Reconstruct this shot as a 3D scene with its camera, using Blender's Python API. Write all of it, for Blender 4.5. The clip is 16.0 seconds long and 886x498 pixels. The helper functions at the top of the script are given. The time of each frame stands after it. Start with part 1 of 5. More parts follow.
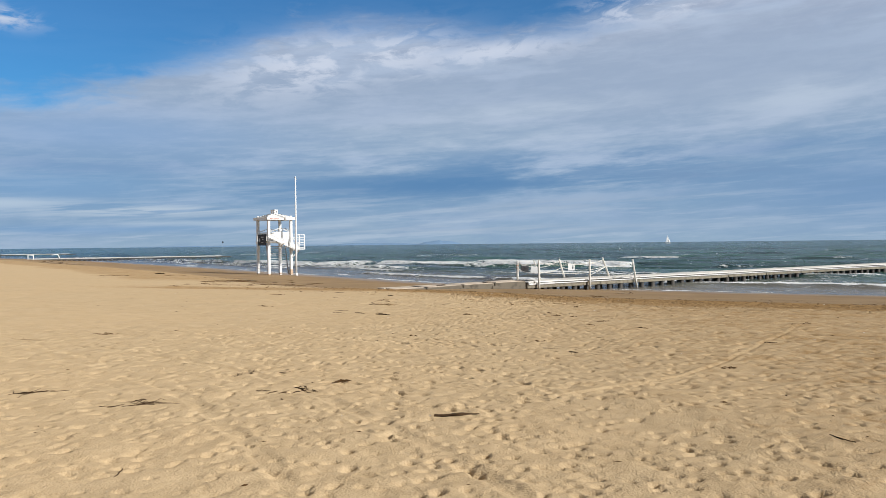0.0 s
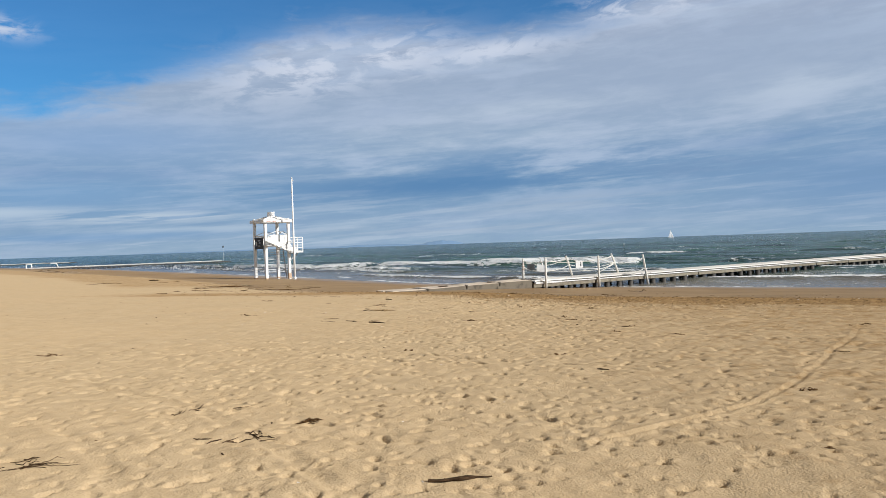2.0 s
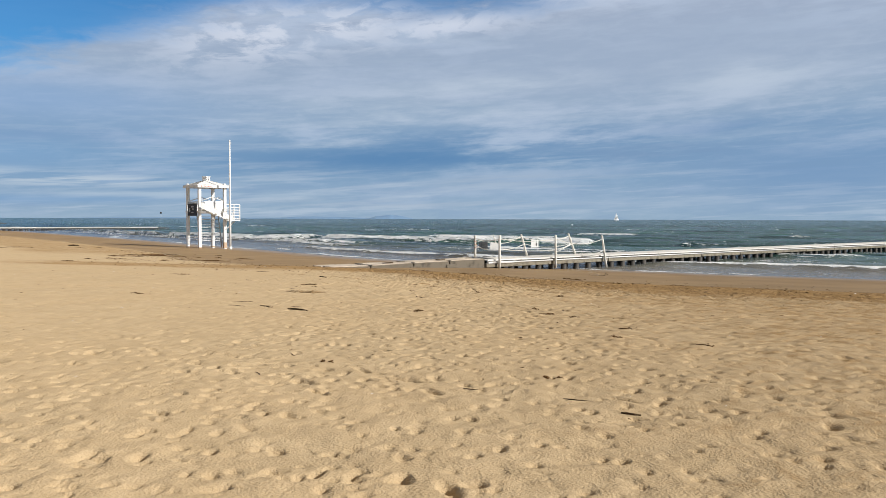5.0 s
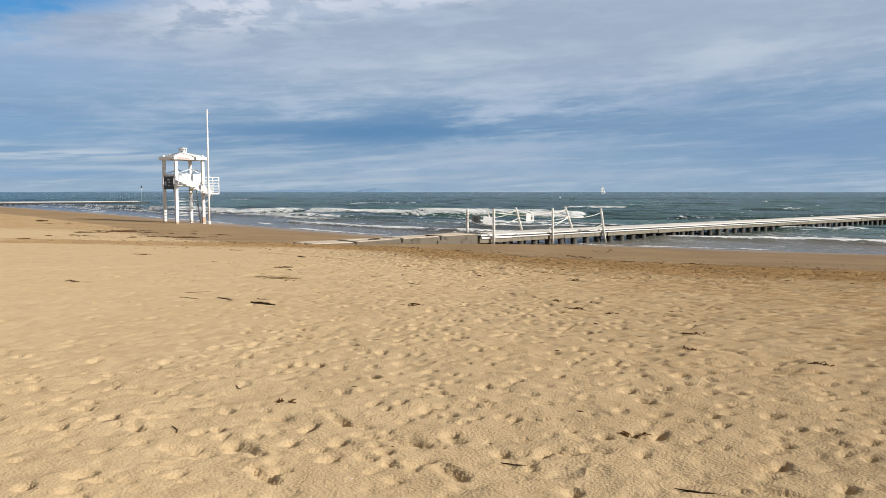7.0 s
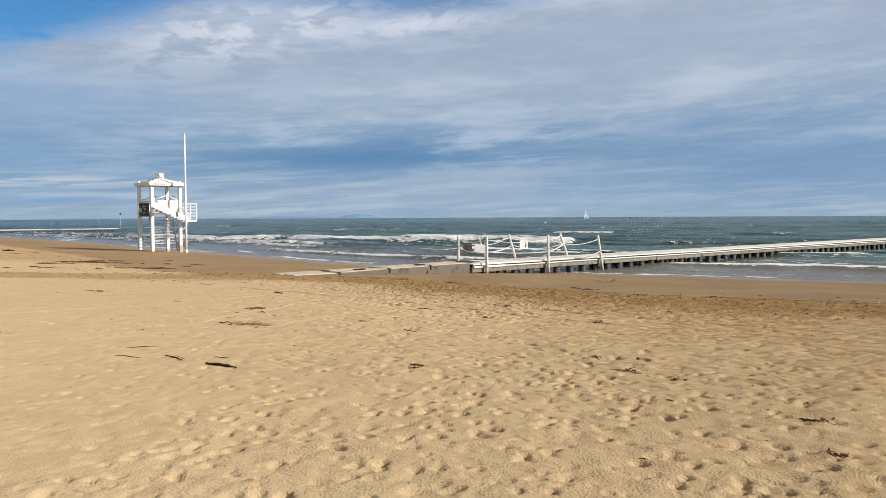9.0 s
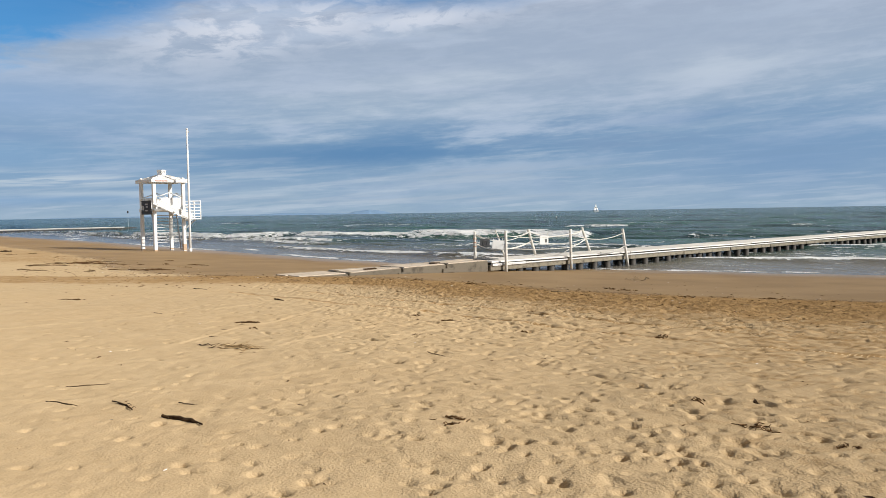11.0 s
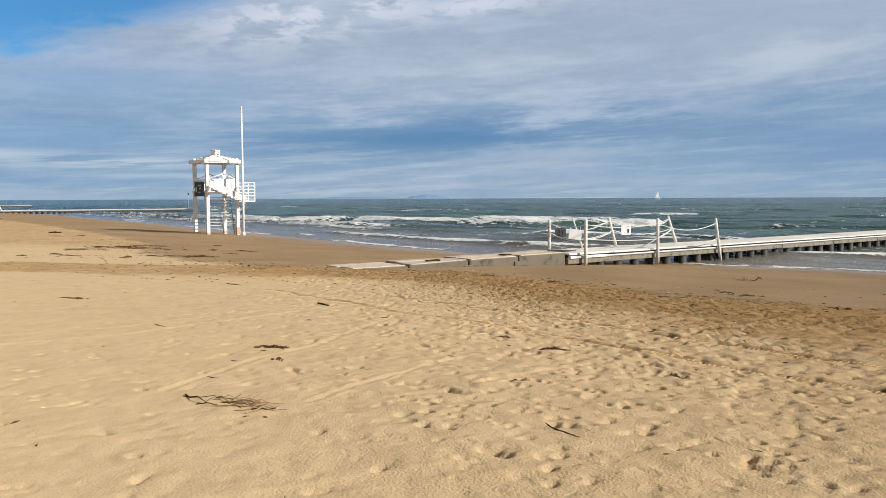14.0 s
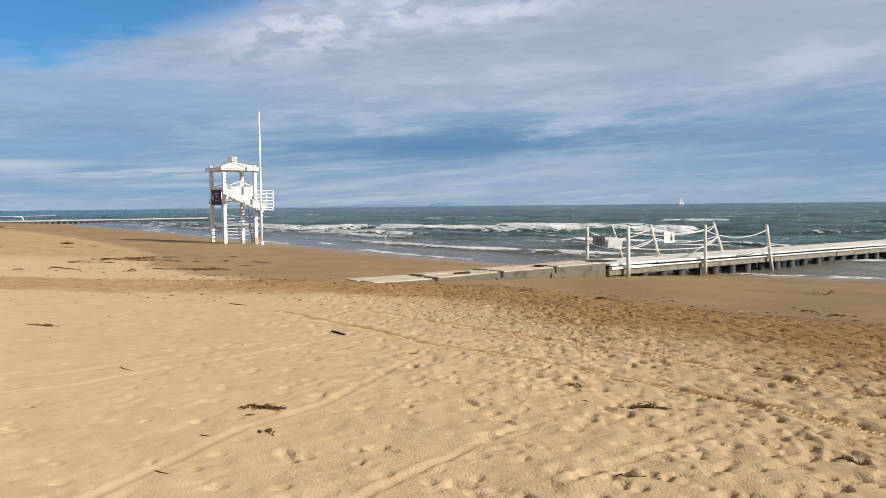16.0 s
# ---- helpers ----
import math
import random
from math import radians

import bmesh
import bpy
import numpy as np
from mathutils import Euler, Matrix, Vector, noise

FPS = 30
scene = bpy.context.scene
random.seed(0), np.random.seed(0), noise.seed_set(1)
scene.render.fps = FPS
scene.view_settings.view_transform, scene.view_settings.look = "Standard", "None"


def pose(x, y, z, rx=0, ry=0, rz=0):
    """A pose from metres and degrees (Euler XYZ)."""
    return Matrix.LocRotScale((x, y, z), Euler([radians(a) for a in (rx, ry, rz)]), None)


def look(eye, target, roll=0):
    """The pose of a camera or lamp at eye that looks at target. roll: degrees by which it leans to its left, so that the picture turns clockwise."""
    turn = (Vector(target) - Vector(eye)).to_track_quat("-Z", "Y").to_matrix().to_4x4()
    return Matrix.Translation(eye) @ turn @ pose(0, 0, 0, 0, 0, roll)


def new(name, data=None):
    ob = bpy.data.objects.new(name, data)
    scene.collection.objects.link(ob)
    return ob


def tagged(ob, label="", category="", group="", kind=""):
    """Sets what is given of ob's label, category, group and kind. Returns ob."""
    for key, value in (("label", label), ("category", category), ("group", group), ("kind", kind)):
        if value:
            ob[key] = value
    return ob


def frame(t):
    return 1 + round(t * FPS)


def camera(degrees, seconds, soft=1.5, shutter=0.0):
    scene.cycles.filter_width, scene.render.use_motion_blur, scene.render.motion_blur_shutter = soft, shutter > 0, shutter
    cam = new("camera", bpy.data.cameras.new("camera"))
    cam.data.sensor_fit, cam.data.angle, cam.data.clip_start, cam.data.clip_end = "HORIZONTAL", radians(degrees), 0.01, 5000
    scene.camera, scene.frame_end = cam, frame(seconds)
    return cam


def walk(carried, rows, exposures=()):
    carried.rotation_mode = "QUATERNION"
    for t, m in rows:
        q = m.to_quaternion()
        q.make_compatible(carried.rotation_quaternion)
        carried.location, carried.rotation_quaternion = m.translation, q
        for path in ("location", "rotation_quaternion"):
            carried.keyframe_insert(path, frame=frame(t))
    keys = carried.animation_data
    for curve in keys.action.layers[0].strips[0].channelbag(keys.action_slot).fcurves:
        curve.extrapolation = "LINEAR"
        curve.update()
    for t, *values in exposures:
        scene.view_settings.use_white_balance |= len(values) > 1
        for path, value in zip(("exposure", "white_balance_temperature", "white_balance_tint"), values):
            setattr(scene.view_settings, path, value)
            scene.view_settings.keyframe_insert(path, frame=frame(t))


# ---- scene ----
cam = camera(58.0, 16.0, 0.5)
PATH = [
    (0, (0.241, 1.57, 1.447), (0.239, 3.57, 1.434), -0.6),
    (0.5, (0.253, 2.054, 1.421), (0.278, 4.053, 1.395), -1.4),
    (1, (0.242, 2.569, 1.405), (0.248, 4.569, 1.372), -1.9),
    (1.5, (0.267, 3.104, 1.41), (0.298, 5.103, 1.375), -1.8),
    (2, (0.303, 3.654, 1.401), (0.294, 5.654, 1.388), -1.9),
    (2.5, (0.319, 4.189, 1.385), (0.384, 6.188, 1.379), -1.4),
    (3, (0.318, 4.783, 1.397), (0.396, 6.779, 1.314), -0.0),
    (3.5, (0.315, 5.303, 1.415), (0.417, 7.299, 1.334), -0.3),
    (4, (0.339, 5.847, 1.412), (0.456, 7.842, 1.352), -0.1),
    (4.2, (0.334, 6.108, 1.385), (0.445, 8.105, 1.333), -0.1),
    (6.3, (0.425, 9.04, 1.264), (0.58, 11.03, 1.138), 0.5),
    (6.5, (0.384, 9.274, 1.279), (0.536, 11.265, 1.155), 0.2),
    (7, (0.33, 9.831, 1.264), (0.486, 11.82, 1.121), 0.0),
    (7.5, (0.222, 10.425, 1.287), (0.343, 12.42, 1.218), 1.4),
    (8, (0.279, 10.933, 1.288), (0.453, 12.924, 1.219), 0.4),
    (8.2, (0.257, 11.148, 1.299), (0.438, 13.138, 1.232), 0.2),
    (10.3, (0.237, 13.669, 1.298), (0.442, 15.656, 1.19), -0.9),
    (10.5, (0.229, 13.864, 1.298), (0.391, 15.855, 1.191), -0.9),
    (11, (0.211, 14.47, 1.29), (0.384, 16.461, 1.198), -0.9),
    (11.5, (0.188, 15.068, 1.294), (0.322, 17.061, 1.2), -0.5),
    (12, (0.123, 15.7, 1.265), (0.261, 17.691, 1.135), -0.6),
    (12.5, (0.111, 16.276, 1.265), (0.24, 18.267, 1.129), 0.2),
    (13, (0.084, 16.84, 1.261), (0.198, 18.832, 1.128), -0.0),
    (13.5, (0.073, 17.445, 1.251), (0.187, 19.437, 1.11), 0.2),
    (14, (0.012, 18.047, 1.266), (0.042, 20.043, 1.139), -0.2),
    (14.5, (-0.019, 18.646, 1.247), (0.021, 20.642, 1.139), 0.2),
    (15, (-0.083, 19.206, 1.237), (-0.102, 21.203, 1.129), -0.5),
    (15.5, (-0.137, 19.76, 1.236), (-0.088, 21.756, 1.123), -0.6),
    (16, (-0.204, 20.367, 1.234), (-0.228, 22.364, 1.126), -0.6),
]
walk(cam, [(t, look(eye, target, roll)) for t, eye, target, roll in PATH],
     [(0, -0.07, 6200, 10), (3.5, -0.05, 6250, 10), (6.5, -0.02, 6420, 10), (10.5, 0.0, 6500, 10), (16, 0.0, 6470, 10)])


# ---- world, sun ----
SUN_AZ, SUN_EL = math.atan2(0.887, -0.46), radians(28.5)      # azimuth from +y towards +x
world = bpy.data.worlds.new("beach_sky")
scene.world = world
world.use_nodes = True


class Nodes:
    """Small helper to write node graphs as expressions."""

    def __init__(self, tree):
        self.tree = tree

    def add(self, kind, **inputs):
        node = self.tree.nodes.new(kind)
        for key, value in inputs.items():
            self.put(node.inputs[key.replace("_", " ")], value)
        return node

    def put(self, socket, value):
        if isinstance(value, bpy.types.NodeSocket):
            self.tree.links.new(value, socket)
        elif value is not None:
            socket.default_value = value

    def math(self, op, a, b=None, c=None, clamp=False):
        node = self.tree.nodes.new("ShaderNodeMath")
        node.operation, node.use_clamp = op, clamp
        for k, v in enumerate((a, b, c)):
            if v is not None:
                self.put(node.inputs[k], v)
        return node.outputs[0]

    def step(self, v, lo, hi, out_lo=0.0, out_hi=1.0):
        node = self.tree.nodes.new("ShaderNodeMapRange")
        node.interpolation_type = "SMOOTHSTEP"
        for k, x in enumerate((v, lo, hi, out_lo, out_hi)):
            self.put(node.inputs[k], x)
        return node.outputs[0]

    def xyz(self, x, y, z=0.0):
        node = self.tree.nodes.new("ShaderNodeCombineXYZ")
        for k, v in enumerate((x, y, z)):
            self.put(node.inputs[k], v)
        return node.outputs[0]

    def noise(self, vector, scale=1.0, detail=4.0, rough=0.55, distortion=0.0):
        node = self.tree.nodes.new("ShaderNodeTexNoise")
        self.put(node.inputs["Vector"], vector)
        for key, v in (("Scale", scale), ("Detail", detail), ("Roughness", rough), ("Distortion", distortion)):
            self.put(node.inputs[key], v)
        return node.outputs["Fac"]

    def mix(self, fac, a, b, blend="MIX"):
        node = self.tree.nodes.new("ShaderNodeMix")
        node.data_type, node.blend_type = "RGBA", blend
        self.put(node.inputs["Factor"], fac)
        for key, v in ((6, a), (7, b)):
            self.put(node.inputs[key], (*v, 1.0) if isinstance(v, tuple) and len(v) == 3 else v)
        return node.outputs[2]

    def ramp(self, fac, stops):
        node = self.tree.nodes.new("ShaderNodeValToRGB")
        self.put(node.inputs[0], fac)
        e = node.color_ramp.elements
        while len(e) < len(stops):
            e.new(0.5)
        for k, (p, c) in enumerate(stops):
            e[k].position, e[k].color = p, (*c, 1.0)
        return node.outputs[0]

    def bump(self, height, strength, distance, normal=None):
        node = self.tree.nodes.new("ShaderNodeBump")
        node.inputs["Strength"].default_value, node.inputs["Distance"].default_value = strength, distance
        self.put(node.inputs["Height"], height)
        self.put(node.inputs["Normal"], normal)
        return node.outputs[0]


def lin(r, g, b):
    """Linear colour from 8-bit display values."""
    return tuple(((v / 255 + 0.055) / 1.055) ** 2.4 if v > 10 else v / 255 / 12.92 for v in (r, g, b))


def build_sky():
    n = Nodes(world.node_tree)
    n.tree.nodes.clear()
    way = n.add("ShaderNodeTexCoord").outputs["Generated"]
    sep = n.add("ShaderNodeSeparateXYZ", Vector=way)
    az = n.math("MULTIPLY", n.math("ARCTAN2", sep.outputs[0], sep.outputs[1]), 57.2958)
    el = n.math("MULTIPLY", n.math("ARCSINE", sep.outputs[2]), 57.2958)
    es = n.math("MULTIPLY_ADD", az, -0.05, el)
    big = n.noise(n.xyz(n.math("MULTIPLY", az, 0.045), n.math("MULTIPLY", es, 0.22), 3.1), detail=3)
    mid = n.noise(n.xyz(n.math("MULTIPLY", az, 0.10), n.math("MULTIPLY", es, 0.55), 7.7), detail=6, rough=0.58)
    fine = n.noise(n.xyz(n.math("MULTIPLY", az, 0.34), n.math("MULTIPLY", es, 0.95), 1.3), detail=6, rough=0.6, distortion=0.4)
    thin = n.noise(n.xyz(n.math("MULTIPLY", az, 0.11), n.math("MULTIPLY", es, 1.9), 5.2), detail=4, rough=0.6)
    warped = n.math("ADD", el, n.math("MULTIPLY_ADD", big, 3.6, -1.8))
    warped = n.math("ADD", warped, n.math("MULTIPLY_ADD", mid, 2.6, -1.3))
    layer = n.ramp(n.math("DIVIDE", warped, 30.0, clamp=True), [
        (0.0, lin(152, 176, 197)), (0.045, lin(145, 171, 196)), (0.10, lin(133, 164, 193)), (0.145, lin(127, 160, 191)),
        (0.20, lin(139, 167, 195)), (0.27, lin(153, 175, 198)), (0.36, lin(158, 175, 197)), (0.5, lin(169, 179, 198)), (1.0, lin(175, 184, 203))])
    # pale streaks and thin bright veils
    streak = n.math("MULTIPLY", n.step(mid, 0.47, 0.66), n.step(el, 2.0, 8.0, 0.35, 0.8))
    layer = n.mix(streak, layer, lin(188, 202, 222))
    veil = n.math("MULTIPLY", n.step(thin, 0.49, 0.66), n.step(el, 0.5, 6.5, 0.70, 0.26))
    layer = n.mix(veil, layer, lin(184, 199, 214))
    layer = n.mix(n.math("MULTIPLY", n.step(fine, 0.48, 0.70), n.step(el, 5.0, 9.0, 0.0, 0.38)), layer, lin(190, 203, 222))
    wisp = n.noise(n.xyz(n.math("MULTIPLY", az, 0.42), n.math("MULTIPLY", es, 2.3), 9.4), detail=6, rough=0.62, distortion=0.3)
    layer = n.mix(n.math("MULTIPLY", n.step(wisp, 0.46, 0.68), n.step(el, 2.5, 8.0, 0.12, 0.26)), layer, lin(196, 208, 225))
    layer = n.mix(n.math("MULTIPLY", n.step(wisp, 0.50, 0.34), n.step(el, 3.0, 9.0, 0.22, 0.12)), layer, lin(128, 155, 190))
    # named clouds and bands: azimuth, elevation, half-width, half-height in degrees, slope, strength, colour
    bright, dark, grey = lin(203, 214, 226), lin(90, 134, 178), lin(161, 177, 199)
    puff = n.step(fine, 0.41, 0.57)
    soft = n.step(mid, 0.30, 0.60)
    for a0, e0, wa, we, slope, power, tint, tex in (
            (0, 10.5, 34, 3.0, 0.02, 0.55, grey, None), (-24, 7.6, 11, 1.8, 0.0, 0.75, lin(142, 172, 208), None), (22, 11.5, 14, 4.0, 0.05, 0.7, grey, None),
            (0.5, 4.1, 12, 1.0, 0.02, 0.85, dark, n.step(mid, 0.62, 0.40)), (9.5, 5.6, 9, 0.8, 0.03, 0.8, dark, n.step(mid, 0.62, 0.40)), (-27, 4.0, 9, 1.3, 0.0, 0.75, lin(132, 168, 204), None), (24, 6.2, 8, 0.8, 0.02, 0.45, dark, soft),
            (-24, 5.5, 7, 0.6, 0.0, 0.5, lin(120, 152, 192), soft), (-1.7, 7.5, 8, 0.62, 0.02, 0.75, bright, soft), (7.2, 9.5, 9, 0.6, 0.07, 0.5, bright, soft), (24.6, 9.6, 5, 1.3, 0.12, 0.5, bright, soft),
            (-21, 2.45, 8, 0.42, 0.0, 1.0, lin(190, 204, 216), n.step(thin, 0.36, 0.52)), (-29, 2.9, 5, 0.30, 0.0, 0.9, lin(184, 201, 217), n.step(thin, 0.34, 0.52)), (-15, 1.55, 9, 0.22, 0.0, 0.8, lin(178, 196, 212), n.step(thin, 0.36, 0.54)), (-24, 1.2, 9, 0.30, 0.0, 0.7, lin(122, 160, 198), None), (14, 3.3, 9, 0.35, 0.03, 0.55, lin(162, 182, 206), soft),
            (5, 2.0, 8, 0.35, 0.0, 0.45, lin(165, 184, 206), soft), (16, 1.1, 14, 0.5, 0.0, 0.5, lin(152, 176, 200), None), (9, 2.8, 8, 0.55, 0.04, 0.75, lin(163, 181, 201), n.step(thin, 0.34, 0.54)),
            (29, 3.4, 9, 2.2, 0.0, 0.85, lin(124, 156, 192), None), (3, 1.1, 12, 0.35, 0.0, 0.6, lin(172, 187, 203), n.step(thin, 0.36, 0.56)),
            (17, 4.6, 8, 0.5, 0.03, 0.55, lin(122, 150, 184), n.step(thin, 0.60, 0.42)), (26, 3.6, 6, 0.6, 0.0, 0.5, lin(126, 156, 188), n.step(thin, 0.62, 0.42))):
        sx = n.math("DIVIDE", n.math("SUBTRACT", az, a0), wa)
        sy = n.math("DIVIDE", n.math("SUBTRACT", n.math("ADD", el, n.math("MULTIPLY_ADD", mid, 1.2 * min(1.0, we), -0.6 * min(1.0, we))), n.math("MULTIPLY_ADD", n.math("SUBTRACT", az, a0), slope, e0)), we)
        f = n.math("POWER", 2.718, n.math("MULTIPLY", n.math("ADD", n.math("MULTIPLY", sx, sx), n.math("MULTIPLY", sy, sy)), -1.0))
        f = n.math("MULTIPLY", f, power)
        layer = n.mix(f if tex is None else n.math("MULTIPLY", f, tex), layer, tint)
    white = None
    for a0, e0, wa, we, slope in ((-9.5, 12.5, 6.0, 1.9, 0.16), (-3.5, 13.4, 5.0, 1.5, 0.10), (3.5, 13.4, 6.0, 0.8, 0.10), (14.5, 15.9, 5.0, 1.1, 0.10), (-29, 14.3, 2.0, 0.6, -0.1)):
        sx = n.math("DIVIDE", n.math("SUBTRACT", az, a0), wa)
        sy = n.math("DIVIDE", n.math("SUBTRACT", el, n.math("MULTIPLY_ADD", n.math("SUBTRACT", az, a0), slope, e0)), we)
        f = n.math("POWER", 2.718, n.math("MULTIPLY", n.math("ADD", n.math("MULTIPLY", sx, sx), n.math("MULTIPLY", sy, sy)), -1.0))
        white = f if white is None else n.math("MAXIMUM", white, f)
    white = n.math("MULTIPLY", white, puff)
    # clear blue opening, upper west side of the cloud sheet
    curve = n.add("ShaderNodeFloatCurve", Value=n.math("DIVIDE", n.math("ADD", az, 60.0), 120.0, clamp=True))
    c = curve.mapping.curves[0]
    for k, (p, v) in enumerate(((0.0, 0.25), (0.26, 0.305), (0.36, 0.415), (0.44, 0.495), (0.54, 0.475), (0.61, 0.525), (0.75, 0.80), (1.0, 0.95))):
        if k < 2:
            c.points[k].location = (p, v) if k == 0 else (1.0, 0.95)
        if 0 < k < 7:
            c.points.new(p, v)
    curve.mapping.update()
    edge = n.math("SUBTRACT", el, n.math("MULTIPLY", curve.outputs[0], 30.0))
    edge = n.math("ADD", edge, n.math("MULTIPLY_ADD", mid, 3.0, -1.5))
    edge = n.math("ADD", edge, n.math("MULTIPLY_ADD", fine, 3.6, -1.8))
    clear = n.step(edge, -1.4, 1.6)
    sky = n.add("ShaderNodeTexSky")
    sky.sky_type, sky.sun_disc, sky.sun_elevation, sky.sun_rotation = "NISHITA", False, SUN_EL, SUN_AZ
    sky.ozone_density, sky.dust_density = 3.0, 0.4
    blue = n.mix(1.0, sky.outputs[0], (0.030, 0.075, 0.105), "MULTIPLY")
    # overhead, out of view: mostly broken warm cloud, added to tint the fill light
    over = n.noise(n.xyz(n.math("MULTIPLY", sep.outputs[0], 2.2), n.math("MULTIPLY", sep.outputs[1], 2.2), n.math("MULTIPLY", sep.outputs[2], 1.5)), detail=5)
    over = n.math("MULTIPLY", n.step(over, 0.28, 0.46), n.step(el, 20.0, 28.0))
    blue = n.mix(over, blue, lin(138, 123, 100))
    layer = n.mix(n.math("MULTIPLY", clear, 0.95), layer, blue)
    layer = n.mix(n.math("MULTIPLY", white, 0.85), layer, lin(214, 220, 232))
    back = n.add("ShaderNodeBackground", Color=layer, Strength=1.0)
    out = n.add("ShaderNodeOutputWorld")
    n.tree.links.new(back.outputs[0], out.inputs[0])


build_sky()
sun = new("sun", bpy.data.lights.new("sun", "SUN"))
sun.data.energy, sun.data.angle, sun.data.color = 5.4, radians(0.55), (1.0, 0.955, 0.89)
sun_way = Vector((math.sin(SUN_AZ) * math.cos(SUN_EL), math.cos(SUN_AZ) * math.cos(SUN_EL), math.sin(SUN_EL)))
sun.matrix_world = look(sun_way * 60, (0, 0, 0))


# ---- materials ----
def material(name):
    mat = bpy.data.materials.new(name)
    mat.use_nodes = True
    n = Nodes(mat.node_tree)
    return mat, n, n.tree.nodes["Principled BSDF"]


def attribute(n, name):
    node = n.add("ShaderNodeAttribute")
    node.attribute_name = name
    return node.outputs["Fac"]


def sand_material():
    mat, n, b = material("sand")
    p = n.add("ShaderNodeTexCoord").outputs["Object"]
    moist_dim, wet, weed = attribute(n, "moist_dim"), attribute(n, "wet"), attribute(n, "weed")
    patch = n.noise(p, 0.35, 5)
    blotch = n.noise(p, 2.6, 6, 0.62)
    grain = n.noise(p, 55.0, 3, 0.7)
    speck = n.noise(p, 140.0, 2, 0.6)
    dry = n.mix(n.step(blotch, 0.3, 0.7), (0.480, 0.358, 0.210), (0.542, 0.408, 0.245))
    dry = n.mix(n.step(patch, 0.35, 0.68, 0.0, 0.45), dry, (0.54, 0.394, 0.227))
    dry = n.mix(n.step(grain, 0.52, 0.75, 0.0, 0.4), dry, (0.36, 0.235, 0.10))
    dry = n.mix(n.step(speck, 0.62, 0.75, 0.0, 0.5), dry, (0.74, 0.60, 0.42))
    damp = n.mix(n.step(blotch, 0.25, 0.75), (0.285, 0.175, 0.075), (0.41, 0.266, 0.122))
    damp = n.mix(n.step(grain, 0.5, 0.8, 0.0, 0.35), damp, (0.22, 0.14, 0.06))
    soak = n.mix(n.step(patch, 0.3, 0.7), (0.255, 0.168, 0.080), (0.330, 0.223, 0.112))
    soak = n.mix(n.step(blotch, 0.45, 0.8, 0.0, 0.3), soak, (0.19, 0.125, 0.075))
    crumbs = n.math("MULTIPLY_ADD", n.noise(p, 4.5, 5, 0.70), 2.2, -1.1)
    crumbs = n.math("ADD", crumbs, n.math("MULTIPLY_ADD", n.noise(p, 0.9, 3), 0.7, -0.35))
    ragged = n.step(n.math("ADD", moist_dim, crumbs), 0.22, 0.78)
    soaked = n.math("MULTIPLY_ADD", ragged, 0.62, n.math("MULTIPLY", moist_dim, 0.38))
    # blends in real damp as well as the dimming painted to the east
    colour = n.mix(n.math("MULTIPLY", soaked, n.step(moist_dim, 0.02, 0.25)), dry, damp)
    colour = n.mix(wet, colour, soak)
    chips = n.noise(p, 9.0, 5, 0.75)
    colour = n.mix(n.math("MULTIPLY", weed, n.step(chips, 0.50, 0.56)), colour, (0.085, 0.05, 0.025))
    n.put(b.inputs["Base Color"], colour)
    b.inputs["Diffuse Roughness"].default_value = 0.25
    film = attribute(n, "film")
    n.put(b.inputs["Roughness"], n.math("SUBTRACT", n.math("MULTIPLY_ADD", wet, -0.20, 0.95), n.math("MULTIPLY", film, 0.42)))
    n.put(b.inputs["Specular IOR Level"], n.math("MULTIPLY_ADD", wet, 0.19, 0.04))
    still = n.math("MULTIPLY_ADD", wet, -0.9, 1.0)
    bent = n.add("ShaderNodeVectorMath", Vector=p)
    bent.operation = "ADD"
    n.put(bent.inputs[1], n.xyz(n.math("MULTIPLY", n.noise(p, 3.0, 2), 0.30), n.math("MULTIPLY", n.noise(p, 3.7, 2), 0.30), 0.0))

    def dimples(scale, lo, hi):
        """Small hollows of uneven size and depth."""
        cell = n.add("ShaderNodeTexVoronoi", Vector=bent.outputs[0], Scale=scale)
        cell.voronoi_dimensions = "2D"
        depth = n.add("ShaderNodeSeparateColor", Color=cell.outputs["Color"]).outputs[0]
        return n.math("MULTIPLY", n.step(cell.outputs["Distance"], hi, lo), n.math("POWER", depth, 2.0))

    hollow = n.math("ADD", n.math("MULTIPLY", dimples(4.4, 0.02, 0.42), 0.020), n.math("MULTIPLY", dimples(9.0, 0.02, 0.48), 0.008))
    trodden = n.step(n.noise(p, 0.45, 3), 0.30, 0.62, 0.25, 1.0)
    relief = n.math("MULTIPLY", n.math("MULTIPLY", hollow, -1.0), n.math("MULTIPLY", attribute(n, "tread"), trodden))
    relief = n.math("ADD", relief, n.math("MULTIPLY", n.noise(p, 7.0, 1.0, 0.4), 0.010))
    pebbly = n.math("MULTIPLY", n.noise(p, 58.0, 0.0, 0.4), 0.0056)
    pebbly = n.math("ADD", pebbly, n.math("MULTIPLY", n.noise(p, 125.0, 0.0, 0.4), 0.0030))
    relief = n.math("ADD", relief, n.math("MULTIPLY", pebbly, n.math("MULTIPLY_ADD", attribute(n, "tread"), 0.65, 0.42)))
    n.put(b.inputs["Normal"], n.bump(n.math("MULTIPLY", relief, still), 1.0, 1.0))
    return mat


